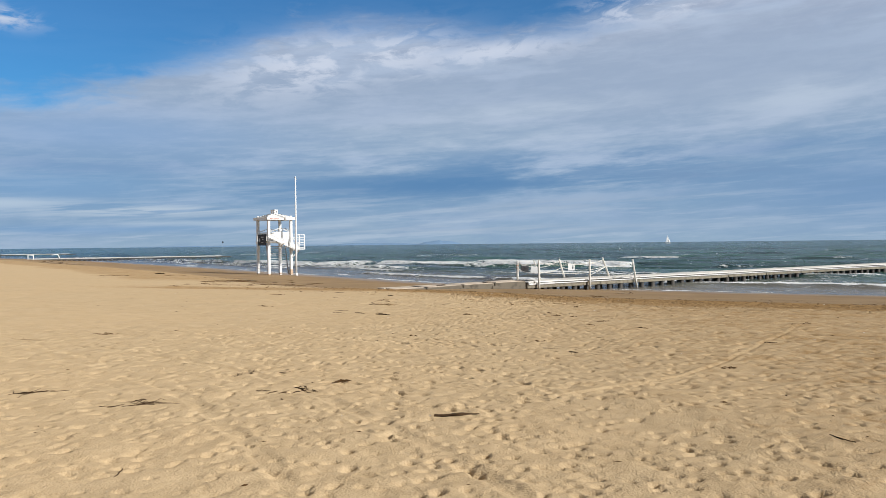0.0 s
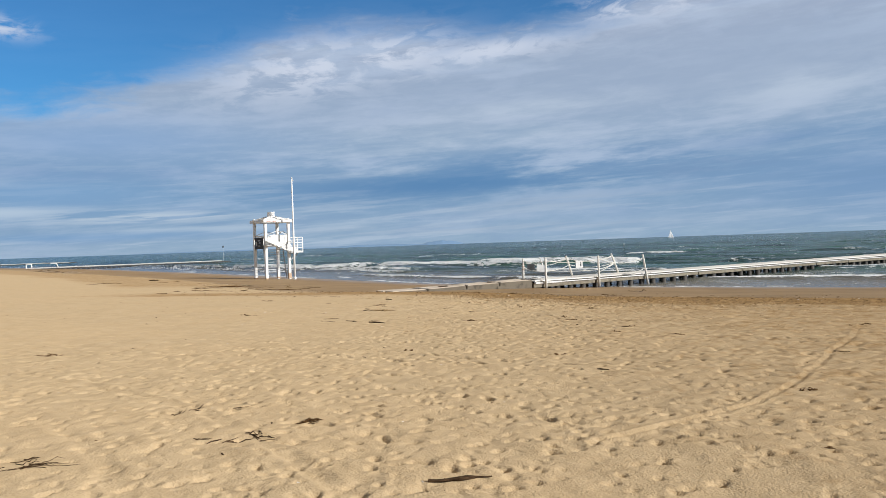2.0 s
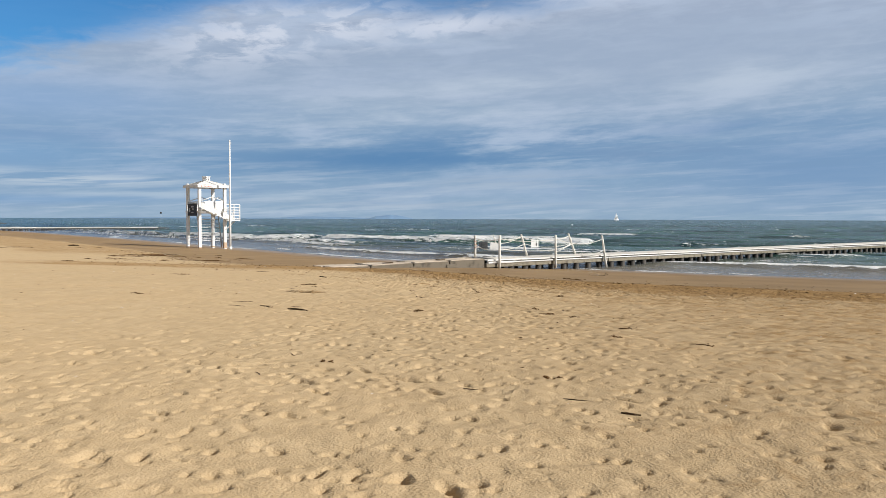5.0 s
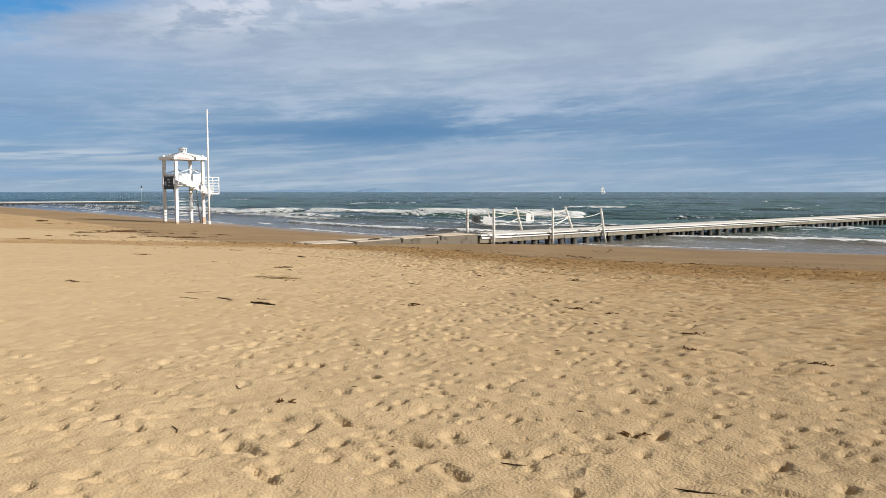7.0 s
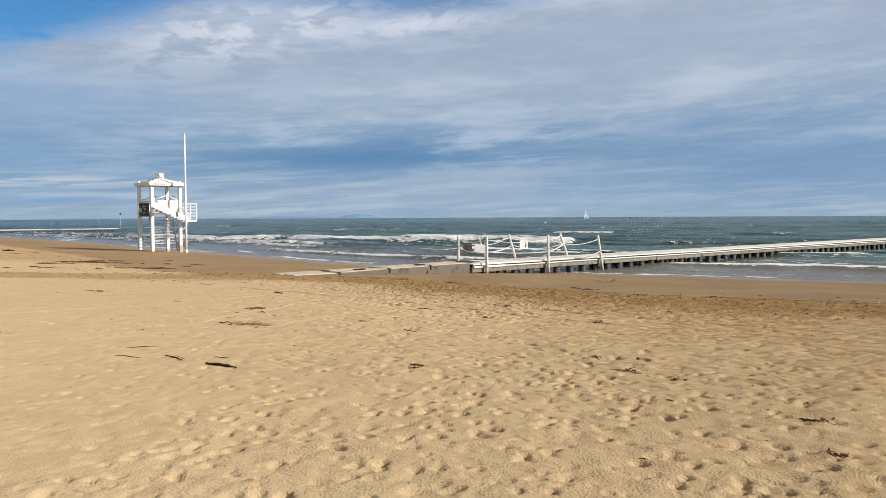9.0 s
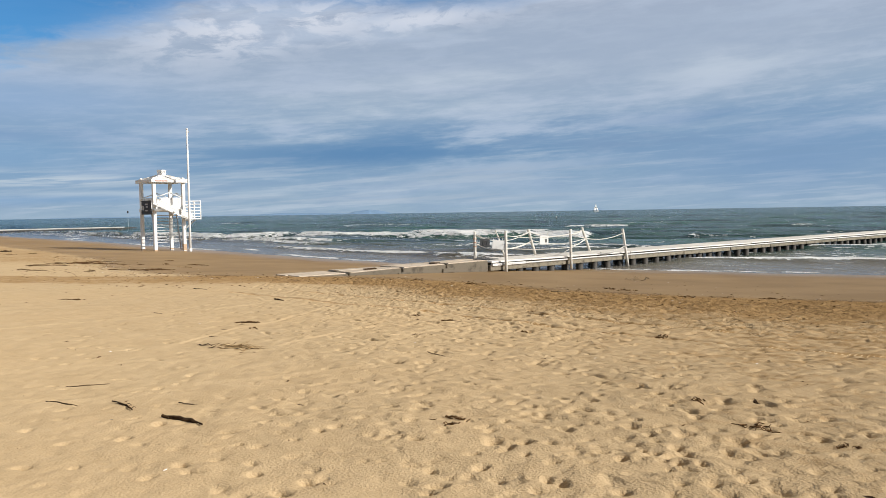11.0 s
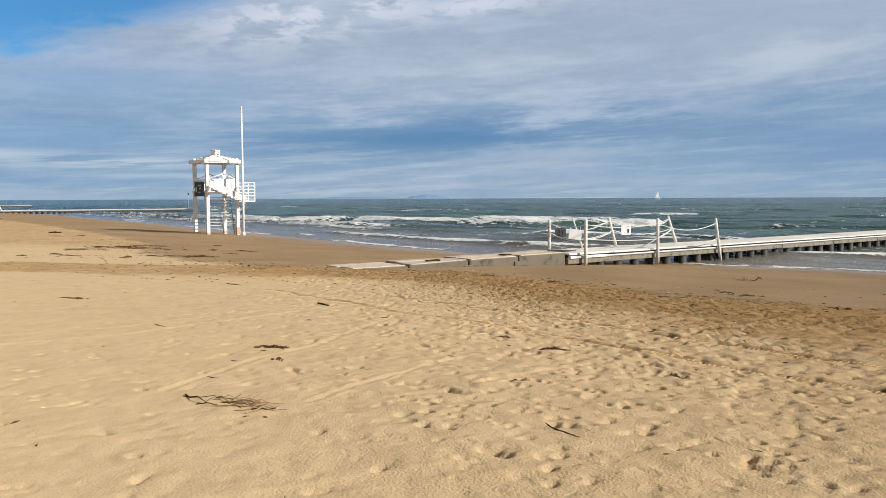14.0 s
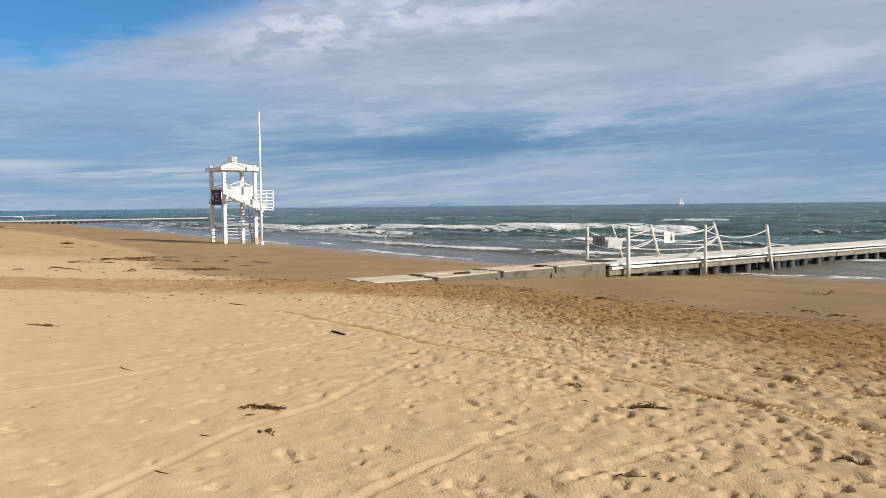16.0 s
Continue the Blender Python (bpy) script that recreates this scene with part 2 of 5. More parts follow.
def water_material():
    mat, n, b = material("sea_water")
    p = n.add("ShaderNodeTexCoord").outputs["Object"]
    foam, shallow = attribute(n, "foam"), attribute(n, "shallow")
    turned = n.add("ShaderNodeMapping", Vector=p)
    turned.inputs["Rotation"].default_value = (0, 0, radians(43))
    stretch = n.add("ShaderNodeMapping", Vector=turned.outputs[0])      # drawn out along the crests
    stretch.inputs["Scale"].default_value = (0.35, 1.0, 1.0)
    far = n.math("ADD", n.math("MULTIPLY", n.noise(stretch.outputs[0], 0.11, 6, 0.68), 0.55), n.math("MULTIPLY", n.noise(stretch.outputs[0], 0.025, 4, 0.6), 0.45))
    deep = n.mix(n.step(far, 0.40, 0.60), (0.007, 0.036, 0.034), (0.062, 0.142, 0.120))
    body = n.mix(shallow, deep, (0.19, 0.168, 0.140))
    lace = n.noise(stretch.outputs[0], 2.6, 6, 0.74, 0.5)
    lather = n.noise(stretch.outputs[0], 1.6, 6, 0.75)
    cover = n.step(n.math("ADD", foam, n.math("MULTIPLY_ADD", lace, 3.6, -1.8)), 0.46, 0.64)
    n.put(b.inputs["Base Color"], n.mix(cover, body, n.mix(n.step(lather, 0.34, 0.62), (0.58, 0.62, 0.63), (0.90, 0.91, 0.90))))
    n.put(b.inputs["Roughness"], n.math("MULTIPLY_ADD", cover, 0.55, 0.20))
    b.inputs["IOR"].default_value = 1.33
    b.inputs["Specular IOR Level"].default_value = 0.40
    chop = n.math("ADD", n.math("MULTIPLY", n.noise(stretch.outputs[0], 0.9, 6, 0.62), 0.75), n.math("MULTIPLY", n.noise(stretch.outputs[0], 0.16, 4, 0.6), 2.3))
    calm = n.math("MULTIPLY_ADD", shallow, -0.7, 1.0)
    n.put(b.inputs["Normal"], n.bump(n.math("MULTIPLY", chop, calm), 1.0, 1.0))
    return mat


def painted(name, base, worn, rough=0.5, amount=0.5, scale=7.0, metal=0.0, bump=0.004):
    """Paint, concrete, wood or plastic: base colour with worn patches, streaks and a fine relief."""
    mat, n, b = material(name)
    p = n.add("ShaderNodeTexCoord").outputs["Object"]
    info = n.add("ShaderNodeObjectInfo").outputs["Random"]
    shifted = n.add("ShaderNodeVectorMath", Vector=p)
    shifted.operation = "ADD"
    n.put(shifted.inputs[1], n.xyz(n.math("MULTIPLY", info, 37.0), n.math("MULTIPLY", info, 11.0), 0.0))
    q = shifted.outputs[0]
    wear = n.noise(q, scale, 6, 0.68)
    fine = n.noise(q, scale * 7, 3, 0.6)
    mixed = n.mix(n.step(wear, 0.48, 0.74, 0.0, amount), base, worn)
    mixed = n.mix(n.step(fine, 0.55, 0.8, 0.0, amount * 0.5), mixed, worn)
    tone = n.math("MULTIPLY_ADD", info, 0.16, 0.92)
    n.put(b.inputs["Base Color"], n.mix(1.0, mixed, n.xyz(tone, tone, tone), "MULTIPLY"))
    n.put(b.inputs["Roughness"], n.math("MULTIPLY_ADD", wear, 0.25, rough - 0.12))
    b.inputs["Metallic"].default_value = metal
    n.put(b.inputs["Normal"], n.bump(n.math("ADD", wear, n.math("MULTIPLY", fine, 0.4)), 0.6, bump))
    return mat


def fibrous(name, dark, light, scale=6.0):
    """Driftwood, reed and dried weed: grain drawn out along the piece."""
    mat, n, b = material(name)
    p = n.add("ShaderNodeTexCoord").outputs["Object"]
    grain = n.add("ShaderNodeMapping", Vector=p)
    grain.inputs["Scale"].default_value = (1.0, 9.0, 9.0)
    f = n.noise(grain.outputs[0], scale, 5, 0.65)
    g = n.noise(p, scale * 0.6, 3)
    c = n.mix(n.step(f, 0.35, 0.7), dark, light)
    n.put(b.inputs["Base Color"], n.mix(n.step(g, 0.5, 0.8, 0.0, 0.5), c, dark))
    b.inputs["Roughness"].default_value = 0.9
    b.inputs["Specular IOR Level"].default_value = 0.08
    n.put(b.inputs["Normal"], n.bump(f, 0.8, 0.01))
    return mat


SAND, SEA = sand_material(), water_material()
WHITE = painted("white_paint", (0.80, 0.79, 0.76), (0.52, 0.48, 0.42), 0.5, 0.35)
WHITE_WORN = painted("weathered_white_paint", (0.74, 0.73, 0.70), (0.40, 0.36, 0.31), 0.6, 0.7, 4.0)
GREY_SLAT = painted("grey_slat", (0.52, 0.53, 0.53), (0.34, 0.33, 0.31), 0.6, 0.5)
RUST = painted("rusty_foot", (0.55, 0.40, 0.27), (0.28, 0.13, 0.06), 0.8, 0.8, 9.0)
BOARD_DARK = painted("dark_board", (0.030, 0.033, 0.036), (0.075, 0.075, 0.075), 0.65, 0.4)
BLACK = painted("black_paint", (0.03, 0.03, 0.03), (0.08, 0.08, 0.08), 0.5, 0.3)
RED = painted("faded_red_paint", (0.45, 0.20, 0.15), (0.6, 0.5, 0.45), 0.6, 0.5)
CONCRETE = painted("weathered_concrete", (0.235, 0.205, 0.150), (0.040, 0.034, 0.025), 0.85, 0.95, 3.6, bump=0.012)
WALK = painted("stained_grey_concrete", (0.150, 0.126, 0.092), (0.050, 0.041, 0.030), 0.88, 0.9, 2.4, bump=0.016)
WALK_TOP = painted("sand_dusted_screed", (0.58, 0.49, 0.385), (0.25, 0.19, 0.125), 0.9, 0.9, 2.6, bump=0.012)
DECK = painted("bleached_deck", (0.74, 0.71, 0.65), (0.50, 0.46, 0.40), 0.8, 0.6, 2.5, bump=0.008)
PILE = painted("dark_wet_pile", (0.055, 0.048, 0.039), (0.020, 0.018, 0.016), 0.7, 0.8, 4.0, bump=0.02)
POST = painted("bleached_post", (0.70, 0.67, 0.60), (0.40, 0.35, 0.28), 0.75, 0.7, 8.0, bump=0.01)
ROPE = painted("pale_rope", (0.70, 0.68, 0.62), (0.42, 0.39, 0.33), 0.9, 0.6, 30.0, bump=0.01)
ORANGE = painted("orange_rope", (0.50, 0.24, 0.13), (0.4, 0.3, 0.22), 0.8, 0.5, 20.0)
WOOD_DARK = fibrous("dark_driftwood", (0.030, 0.018, 0.010), (0.11, 0.068, 0.036))
WOOD_PALE = fibrous("pale_driftwood", (0.20, 0.14, 0.085), (0.45, 0.36, 0.25))
REED = fibrous("dry_reed", (0.30, 0.20, 0.10), (0.52, 0.38, 0.20))
WEED = fibrous("dried_weed", (0.055, 0.030, 0.013), (0.19, 0.105, 0.045), 14.0)
SHELL = painted("shell", (0.78, 0.74, 0.66), (0.60, 0.52, 0.42), 0.5, 0.5, 40.0)
HILL = painted("hazy_hill", lin(118, 150, 184), lin(112, 143, 178), 1.0, 0.6, 0.01)
SAILCLOTH = painted("sailcloth", (0.85, 0.85, 0.84), (0.75, 0.75, 0.74), 0.7, 0.3, 1.0)
HULL = painted("boat_hull", (0.35, 0.37, 0.40), (0.2, 0.2, 0.22), 0.5, 0.3, 1.0)


# ---- numeric noise and the lie of the land ----
def lattice(ix, iy, seed):
    v = (ix * 374761393 + iy * 668265263 + seed * 1442695041) & 0x7FFFFFFF
    v = ((v ^ (v >> 13)) * 1274126177) & 0x7FFFFFFF
    return ((v ^ (v >> 16)) & 0xFFFF) / 65535.0


def vnoise(x, y, seed=0):
    x, y = np.asarray(x, float), np.asarray(y, float)
    ix, iy = np.floor(x).astype(np.int64), np.floor(y).astype(np.int64)
    fx, fy = x - ix, y - iy
    fx, fy = fx * fx * (3 - 2 * fx), fy * fy * (3 - 2 * fy)
    a, b = lattice(ix, iy, seed), lattice(ix + 1, iy, seed)
    c, d = lattice(ix, iy + 1, seed), lattice(ix + 1, iy + 1, seed)
    return (a * (1 - fx) + b * fx) * (1 - fy) + (c * (1 - fx) + d * fx) * fy


def fbm(x, y, octaves=4, seed=0):
    total, amp, norm = 0.0, 1.0, 0.0
    for k in range(octaves):
        total, norm = total + amp * vnoise(x * 2 ** k, y * 2 ** k, seed + 17 * k), norm + amp
        amp *= 0.5
    return total / norm


def smooth(v, lo, hi):
    t = np.clip((v - lo) / (hi - lo), 0, 1)
    return t * t * (3 - 2 * t)


SEA_Z = -1.45
SHORE = np.array([(-4700, 3700), (-1200, 1050), (-400, 430), (-180, 270), (-98, 203), (-75, 172), (-50, 136), (-30, 107), (-19, 89.5), (-12, 78), (-5.5, 68.5),
                  (-1.2, 62), (2.6, 57), (8.2, 52), (14.8, 47.6), (23.6, 42.6), (36, 36), (70, 20), (400, -120), (4700, -1900)], float)


def inland(x, y, line=None):
    """Distance from the waterline, or from another line along the beach, positive on its landward side."""
    x, y = np.asarray(x, float), np.asarray(y, float)
    best = np.full(x.shape, 1e9)
    side = np.zeros(x.shape)
    line = SHORE if line is None else line
    for a, b in zip(line[:-1], line[1:]):
        e = b - a
        t = np.clip(((x - a[0]) * e[0] + (y - a[1]) * e[1]) / (e @ e), 0, 1)
        dx, dy = x - a[0] - t * e[0], y - a[1] - t * e[1]
        d = np.hypot(dx, dy)
        cross = e[0] * dy - e[1] * dx
        near = d < best
        best = np.where(near, d, best)
        side = np.where(near, np.where(cross < 0, 1.0, -1.0), side)
    return best * side


WRACK = np.array([(-4700, 3600), (-400, 400), (-180, 240), (-75, 143), (-54, 112), (-42, 98), (-28.5, 81), (-19, 66.5), (-14, 57.5), (-10.8, 48.6), (-8, 44.2), (-4.7, 41.8), (1.15, 41.0), (3.6, 37.8), (5.1, 35), (6.8, 33.1), (10.5, 30.8), (20, 25), (60, 3), (4000, -1900)], float)


PROFILE = np.array([(-60, -3.2), (-20, -2.2), (-6, -1.7), (0, -1.455), (3, -1.37), (6, -1.24), (8, -1.16), (10, -1.07), (12.3, -0.98), (14.3, -0.87), (16, -0.77),
                    (20, -0.62), (23.5, -0.47), (26, -0.36), (28, -0.27), (31, -0.20), (34, -0.14), (38, -0.09), (45, -0.05), (60, 0.0), (5000, 0.4)])
# places where the beach lies a little off that profile: x, y, height
KNOLLS = [(4.0, 16.2, -0.05), (5.5, 15.0, -0.08), (-1.25, 20.5, -0.233), (0.7, 21.6, -0.245), (0.86, 23.2, -0.265), (-1.83, 24.1, -0.257), (-1.67, 26.2, -0.245),
          (7.9, 18.2, -0.216), (1.36, 26.7, -0.389), (4.26, 25.25, -0.50), (4.93, 34.2, -0.75), (-13.1, 51.7, -0.77), (-15.5, 75.5, -1.28), (-0.6, 42.4, -0.87), (1.33, 43.8, -0.98), (3.0, 45.0, -1.03), (4.6, 46.2, -1.13), (0.26, 8.66, -0.075),
          (-3.8, 15.3, -0.065), (1.49, 16.3, -0.125), (2.03, 12.95, -0.10)]


def profile(x, y):
    d = inland(x, y)
    xs, zs = PROFILE[:, 0], PROFILE[:, 1]
    return (np.interp(d - 1.2, xs, zs) + np.interp(d, xs, zs) + np.interp(d + 1.2, xs, zs)) / 3


def knoll_weights():
    p = np.array(KNOLLS)
    off = p[:, 2] - profile(p[:, 0], p[:, 1])
    g = np.exp(-((p[:, None, 0] - p[None, :, 0]) ** 2 + (p[:, None, 1] - p[None, :, 1]) ** 2) / 32.0)
    return p, np.linalg.solve(g + 0.25 * np.eye(len(p)), off)


KNOLL_P, KNOLL_W = knoll_weights()


def base_height(x, y):
    z = profile(x, y)
    for (px, py, _), w in zip(KNOLL_P, KNOLL_W):
        z = z + w * np.exp(-((x - px) ** 2 + (y - py) ** 2) / 32.0)
    return z


def spread(stops):
    """Grid lines from (position, spacing) stops, the spacing changing steadily between them."""
    out = [stops[0][0]]
    for (a, sa), (b, sb) in zip(stops[:-1], stops[1:]):
        while out[-1] < b:
            t = min(1.0, (out[-1] - a) / (b - a))
            out.append(out[-1] + sa * (1 - t) + sb * t)
    return np.array(out)


half = spread([(0, 0.021), (2.3, 0.021), (6, 0.05), (13, 0.13), (30, 0.6), (120, 4), (700, 60), (4700, 600)])
GX = np.concatenate([-half[:0:-1], half])
GY = np.concatenate([-spread([(0, 0.3), (30, 2), (300, 40), (4700, 600)])[:0:-1], spread([(0, 0.2), (4.2, 0.023), (24.5, 0.024), (28, 0.042), (36, 0.09), (60, 0.25), (110, 0.8), (300, 5), (1200, 60), (4750, 500)])])


# two treaded wheel tracks along the beach
TRACKS = ([(-3.2, 34.0), (-1.5, 31.6), (-0.52, 30.0), (0.81, 28.7), (1.70, 27.76), (2.35, 26.87), (2.96, 26.13), (4.9, 23.9), (8.5, 20.4)],
          [(-2.2, 34.8), (-0.5, 32.6), (1.05, 30.7), (1.93, 29.7), (2.65, 28.85), (3.25, 28.15), (3.73, 27.55), (5.9, 25.1), (9.6, 21.4)])


def ground_heights():
    xx, yy = np.meshgrid(GX, GY)
    d = inland(xx, yy)
    z = base_height(xx, yy)
    near = smooth(np.hypot(xx, yy - 14), 70, 40)
    up = inland(xx, yy, WRACK)
    dry = smooth(up + 2 * (fbm(xx * 0.25, yy * 0.25, 3, 5) - 0.5), -0.3, 2.5)
    calm = 1 - 0.60 * smooth(-xx, -0.2, 2.6) * smooth(yy, 15, 20)          # wind-smoothed stretch
    calm *= 0.75 + 0.5 * fbm(xx * 0.3, yy * 0.3, 2, 41)
    z += near * dry * 0.05 * (fbm(xx * 0.5, yy * 0.5, 3, 2) - 0.5)
    z += near * dry * calm * 0.030 * (fbm(xx * 3.4, yy * 3.4, 2, 3) - 0.5)
    z += near * dry * (0.4 + 0.6 * calm) * 0.018 * (fbm(xx * 7.5, yy * 7.5, 2, 4) - 0.5)
    churned = smooth(up, -0.2, 0.8) * smooth(up, 12, 6) * smooth(xx, -6, 0) * near
    z += churned * 0.060 * (fbm(xx * 4.5, yy * 4.5, 3, 6) - 0.5)
    z += (1 - dry) * near * 0.03 * (fbm(xx * 0.3, yy * 0.3, 3, 9) - 0.5)
    rng = np.random.default_rng(4)

    def stamp(px, py, turn, a, b, depth, rim, steep=2.0):
        """A trodden dent: a long hollow with a pushed-up rim."""
        r = 2.6 * max(a, b)
        i0, i1 = np.searchsorted(GX, (px - r, px + r))
        j0, j1 = np.searchsorted(GY, (py - r, py + r))
        if i1 - i0 < 2 or j1 - j0 < 2:
            return
        sx, sy = np.meshgrid(GX[i0:i1] - px, GY[j0:j1] - py)
        u = (sx * math.cos(turn) + sy * math.sin(turn)) / a
        v = (-sx * math.sin(turn) + sy * math.cos(turn)) / b
        q = u * u + v * v
        z[j0:j1, i0:i1] += -depth * np.exp(-0.9 * q ** steep) + rim * np.exp(-((np.sqrt(q) - 1.45) / 0.38) ** 2) * (1 + 0.5 * u)

    def furrow(points, width, depth, rim):
        """A groove drawn through the sand along a line, with raised banks."""
        pts = np.array(points, float)
        i0, i1 = np.searchsorted(GX, (pts[:, 0].min() - 1, pts[:, 0].max() + 1))
        j0, j1 = np.searchsorted(GY, (pts[:, 1].min() - 1, pts[:, 1].max() + 1))
        sx, sy = xx[j0:j1, i0:i1], yy[j0:j1, i0:i1]
        sx = sx + 0.10 * (fbm(sx * 1.1, sy * 1.1, 2, 61) - 0.5)
        best, along, run = np.full(sx.shape, 1e9), np.zeros(sx.shape), 0.0
        for a, b in zip(pts[:-1], pts[1:]):
            e = b - a
            length = math.hypot(*e)
            t = np.clip(((sx - a[0]) * e[0] + (sy - a[1]) * e[1]) / (e @ e), 0, 1)
            dd = np.hypot(sx - a[0] - t * e[0], sy - a[1] - t * e[1])
            along = np.where(dd < best, run + t * length, along)
            best, run = np.minimum(best, dd), run + length
        q = best / width
        cut = -depth * np.exp(-q ** 4) + rim * np.exp(-((q - 1.5) / 0.5) ** 2)
        cut *= 0.55 + 0.7 * fbm(along * 1.3, best * 0, 2, 71)
        z[j0:j1, i0:i1] += cut

    count = 40000
    px, py = rng.uniform(-11, 14, count), rng.uniform(3.5, 38, count)
    keep = inland(px, py, WRACK) > rng.uniform(-0.3, 0.8, count)
    for x, y in zip(px[keep], py[keep]):
        soft = 0.18 if x < -0.4 - 0.12 * (24 - y) and y > 16 and rng.random() < 0.85 else 1.0
        size = rng.uniform(0.5, 1.0)
        if rng.random() > 0.25 + 1.1 * float(vnoise(x * 0.7, y * 0.7, 77)):
            continue
        stamp(x, y, rng.normal(0.6, 0.8), 0.056 * size, 0.040 * size, soft * 0.040 * rng.random() ** 1.2 + 0.001, soft * rng.uniform(0.0, 0.002))
    px, py = rng.uniform(-2.5, 9, 700), rng.uniform(4.5, 33, 700)      # fresher, deeper prints
    for x, y in zip(px, py):
        if x < -0.2 - 0.12 * (24 - y) and y > 15 and rng.random() < 0.8:
            continue
        stamp(x, y, rng.normal(1.1, 0.5), 0.052, 0.034, rng.uniform(0.018, 0.036), 0.002)
    px, py = rng.uniform(-3, 13, 14000), rng.uniform(19, 41, 14000)      # churned belt above the tideline
    belt = inland(px, py, WRACK)
    rut = np.minimum(*(np.abs(inland(px, py, np.array(pts))) for pts in TRACKS))
    for x, y, up_here, off_rut in zip(px, py, belt, rut):
        if 0.2 < up_here < 3 + 9 * rng.random() and off_rut > 0.17:
            size = rng.uniform(0.45, 0.9)
            stamp(x, y, rng.normal(0.3, 0.7), 0.085 * size, 0.058 * size, 0.004 + 0.034 * rng.random() ** 1.3, rng.uniform(0.0, 0.006))
    # shoe prints with crisp edges
    for x, y, turn in ((0.07, 14.6, -60), (-0.24, 13.66, -62), (-0.40, 14.1, -48), (0.67, 13.64, -70), (1.22, 21.77, -39), (1.92, 22.55, -31), (2.29, 21.93, -60), (2.46, 21.27, -45),
                       (0.64, 11.27, -75), (-0.40, 10.69, -62), (1.09, 10.32, -70), (-1.22, 25.13, -60), (-0.09, 26.7, -60), (0.37, 22.81, -50), (0.47, 14.15, -37), (1.56, 23.0, 12),
                       (0.81, 24.85, -27), (2.11, 13.24, -47), (3.2, 20.4, -80), (0.13, 26.08, -50)):
        stamp(x, y, radians(turn), 0.105, 0.046, 0.030, 0.002, 3.5)
        stamp(x + 0.12 * math.cos(radians(turn)), y + 0.12 * math.sin(radians(turn)), radians(turn), 0.040, 0.038, 0.018, 0.0, 3.0)
    furrow([(7.0, 16.7), (6.0, 14.9), (4.85, 13.25), (3.9, 11.8), (2.98, 10.65), (1.98, 9.88), (1.3, 9.45)], 0.040, 0.012, 0.013)
    # two treaded wheel tracks along the beach
    furrow(TRACKS[0], 0.105, 0.022, 0.006)
    furrow(TRACKS[1], 0.105, 0.022, 0.006)
    # older, softened wheel tracks and drag marks
    for pts, wide, deep in (([(0.9, 5.8), (0.58, 6.57), (0.23, 7.36), (-0.13, 8.05), (-0.57, 8.81), (-1.23, 9.95), (-2.03, 11.08), (-3.07, 12.06), (-5, 13.6)], 0.10, 0.026),
                            ([(-0.5, 6.0), (-0.87, 6.79), (-1.27, 7.66), (-1.71, 8.42), (-2.43, 9.71), (-3.66, 11.19), (-5.4, 12.8)], 0.10, 0.022),
                            ([(-2.1, 24.3), (-1.89, 24.92), (-1.66, 25.76), (-1.24, 26.5), (-0.75, 28.22), (-0.56, 29.14), (-0.2, 30.5)], 0.055, 0.018),
                            ([(-6.5, 24.6), (-3.43, 27.12), (-2.93, 28.03), (-2.32, 28.88), (-1.83, 29.95), (-1.5, 31)], 0.08, 0.020),
                            ([(-6.8, 25.3), (-3.7, 27.8), (-3.1, 28.8), (-2.5, 29.6), (-2.0, 30.6)], 0.08, 0.018),
                            ([(-0.9, 24.0), (-0.5, 24.72), (-0.19, 25.25), (0.2, 25.85), (0.65, 26.2)], 0.05, 0.024),
                            ([(0.4, 24.7), (1.16, 25.45), (1.46, 25.76), (1.7, 25.9)], 0.06, 0.026),
                            ([(1.71, 25.11), (2.05, 25.4), (2.2, 25.7), (2.21, 26.09)], 0.06, 0.028),
                            ([(-9, 17.5), (-5, 20.0), (-2, 21.6), (1, 22.8)], 0.10, 0.012), ([(-9, 19.0), (-5, 21.6), (-2, 23.2), (1.5, 24.6)], 0.10, 0.012)):
        furrow(pts, 0.75 * wide, 0.45 * deep, 0.2 * deep)
    return xx, yy, d, z, up


GROUND = ground_heights()


def gz(x, y):
    """Height of the ground, dents and all."""
    i = min(max(int(GX.searchsorted(x)) - 1, 0), len(GX) - 2)
    j = min(max(int(GY.searchsorted(y)) - 1, 0), len(GY) - 2)
    fx, fy = (x - GX[i]) / (GX[i + 1] - GX[i]), (y - GY[j]) / (GY[j + 1] - GY[j])
    z = GROUND[3]
    return float((z[j, i] * (1 - fx) + z[j, i + 1] * fx) * (1 - fy) + (z[j + 1, i] * (1 - fx) + z[j + 1, i + 1] * fx) * fy)


def near_shore(x, y, field=2):
    """Metres inland of the waterline, or of the wrack line (field 4), read from the ground's grid."""
    i = min(int(GX.searchsorted(x)), len(GX) - 1)
    j = min(int(GY.searchsorted(y)), len(GY) - 1)
    return float(GROUND[field][j, i])


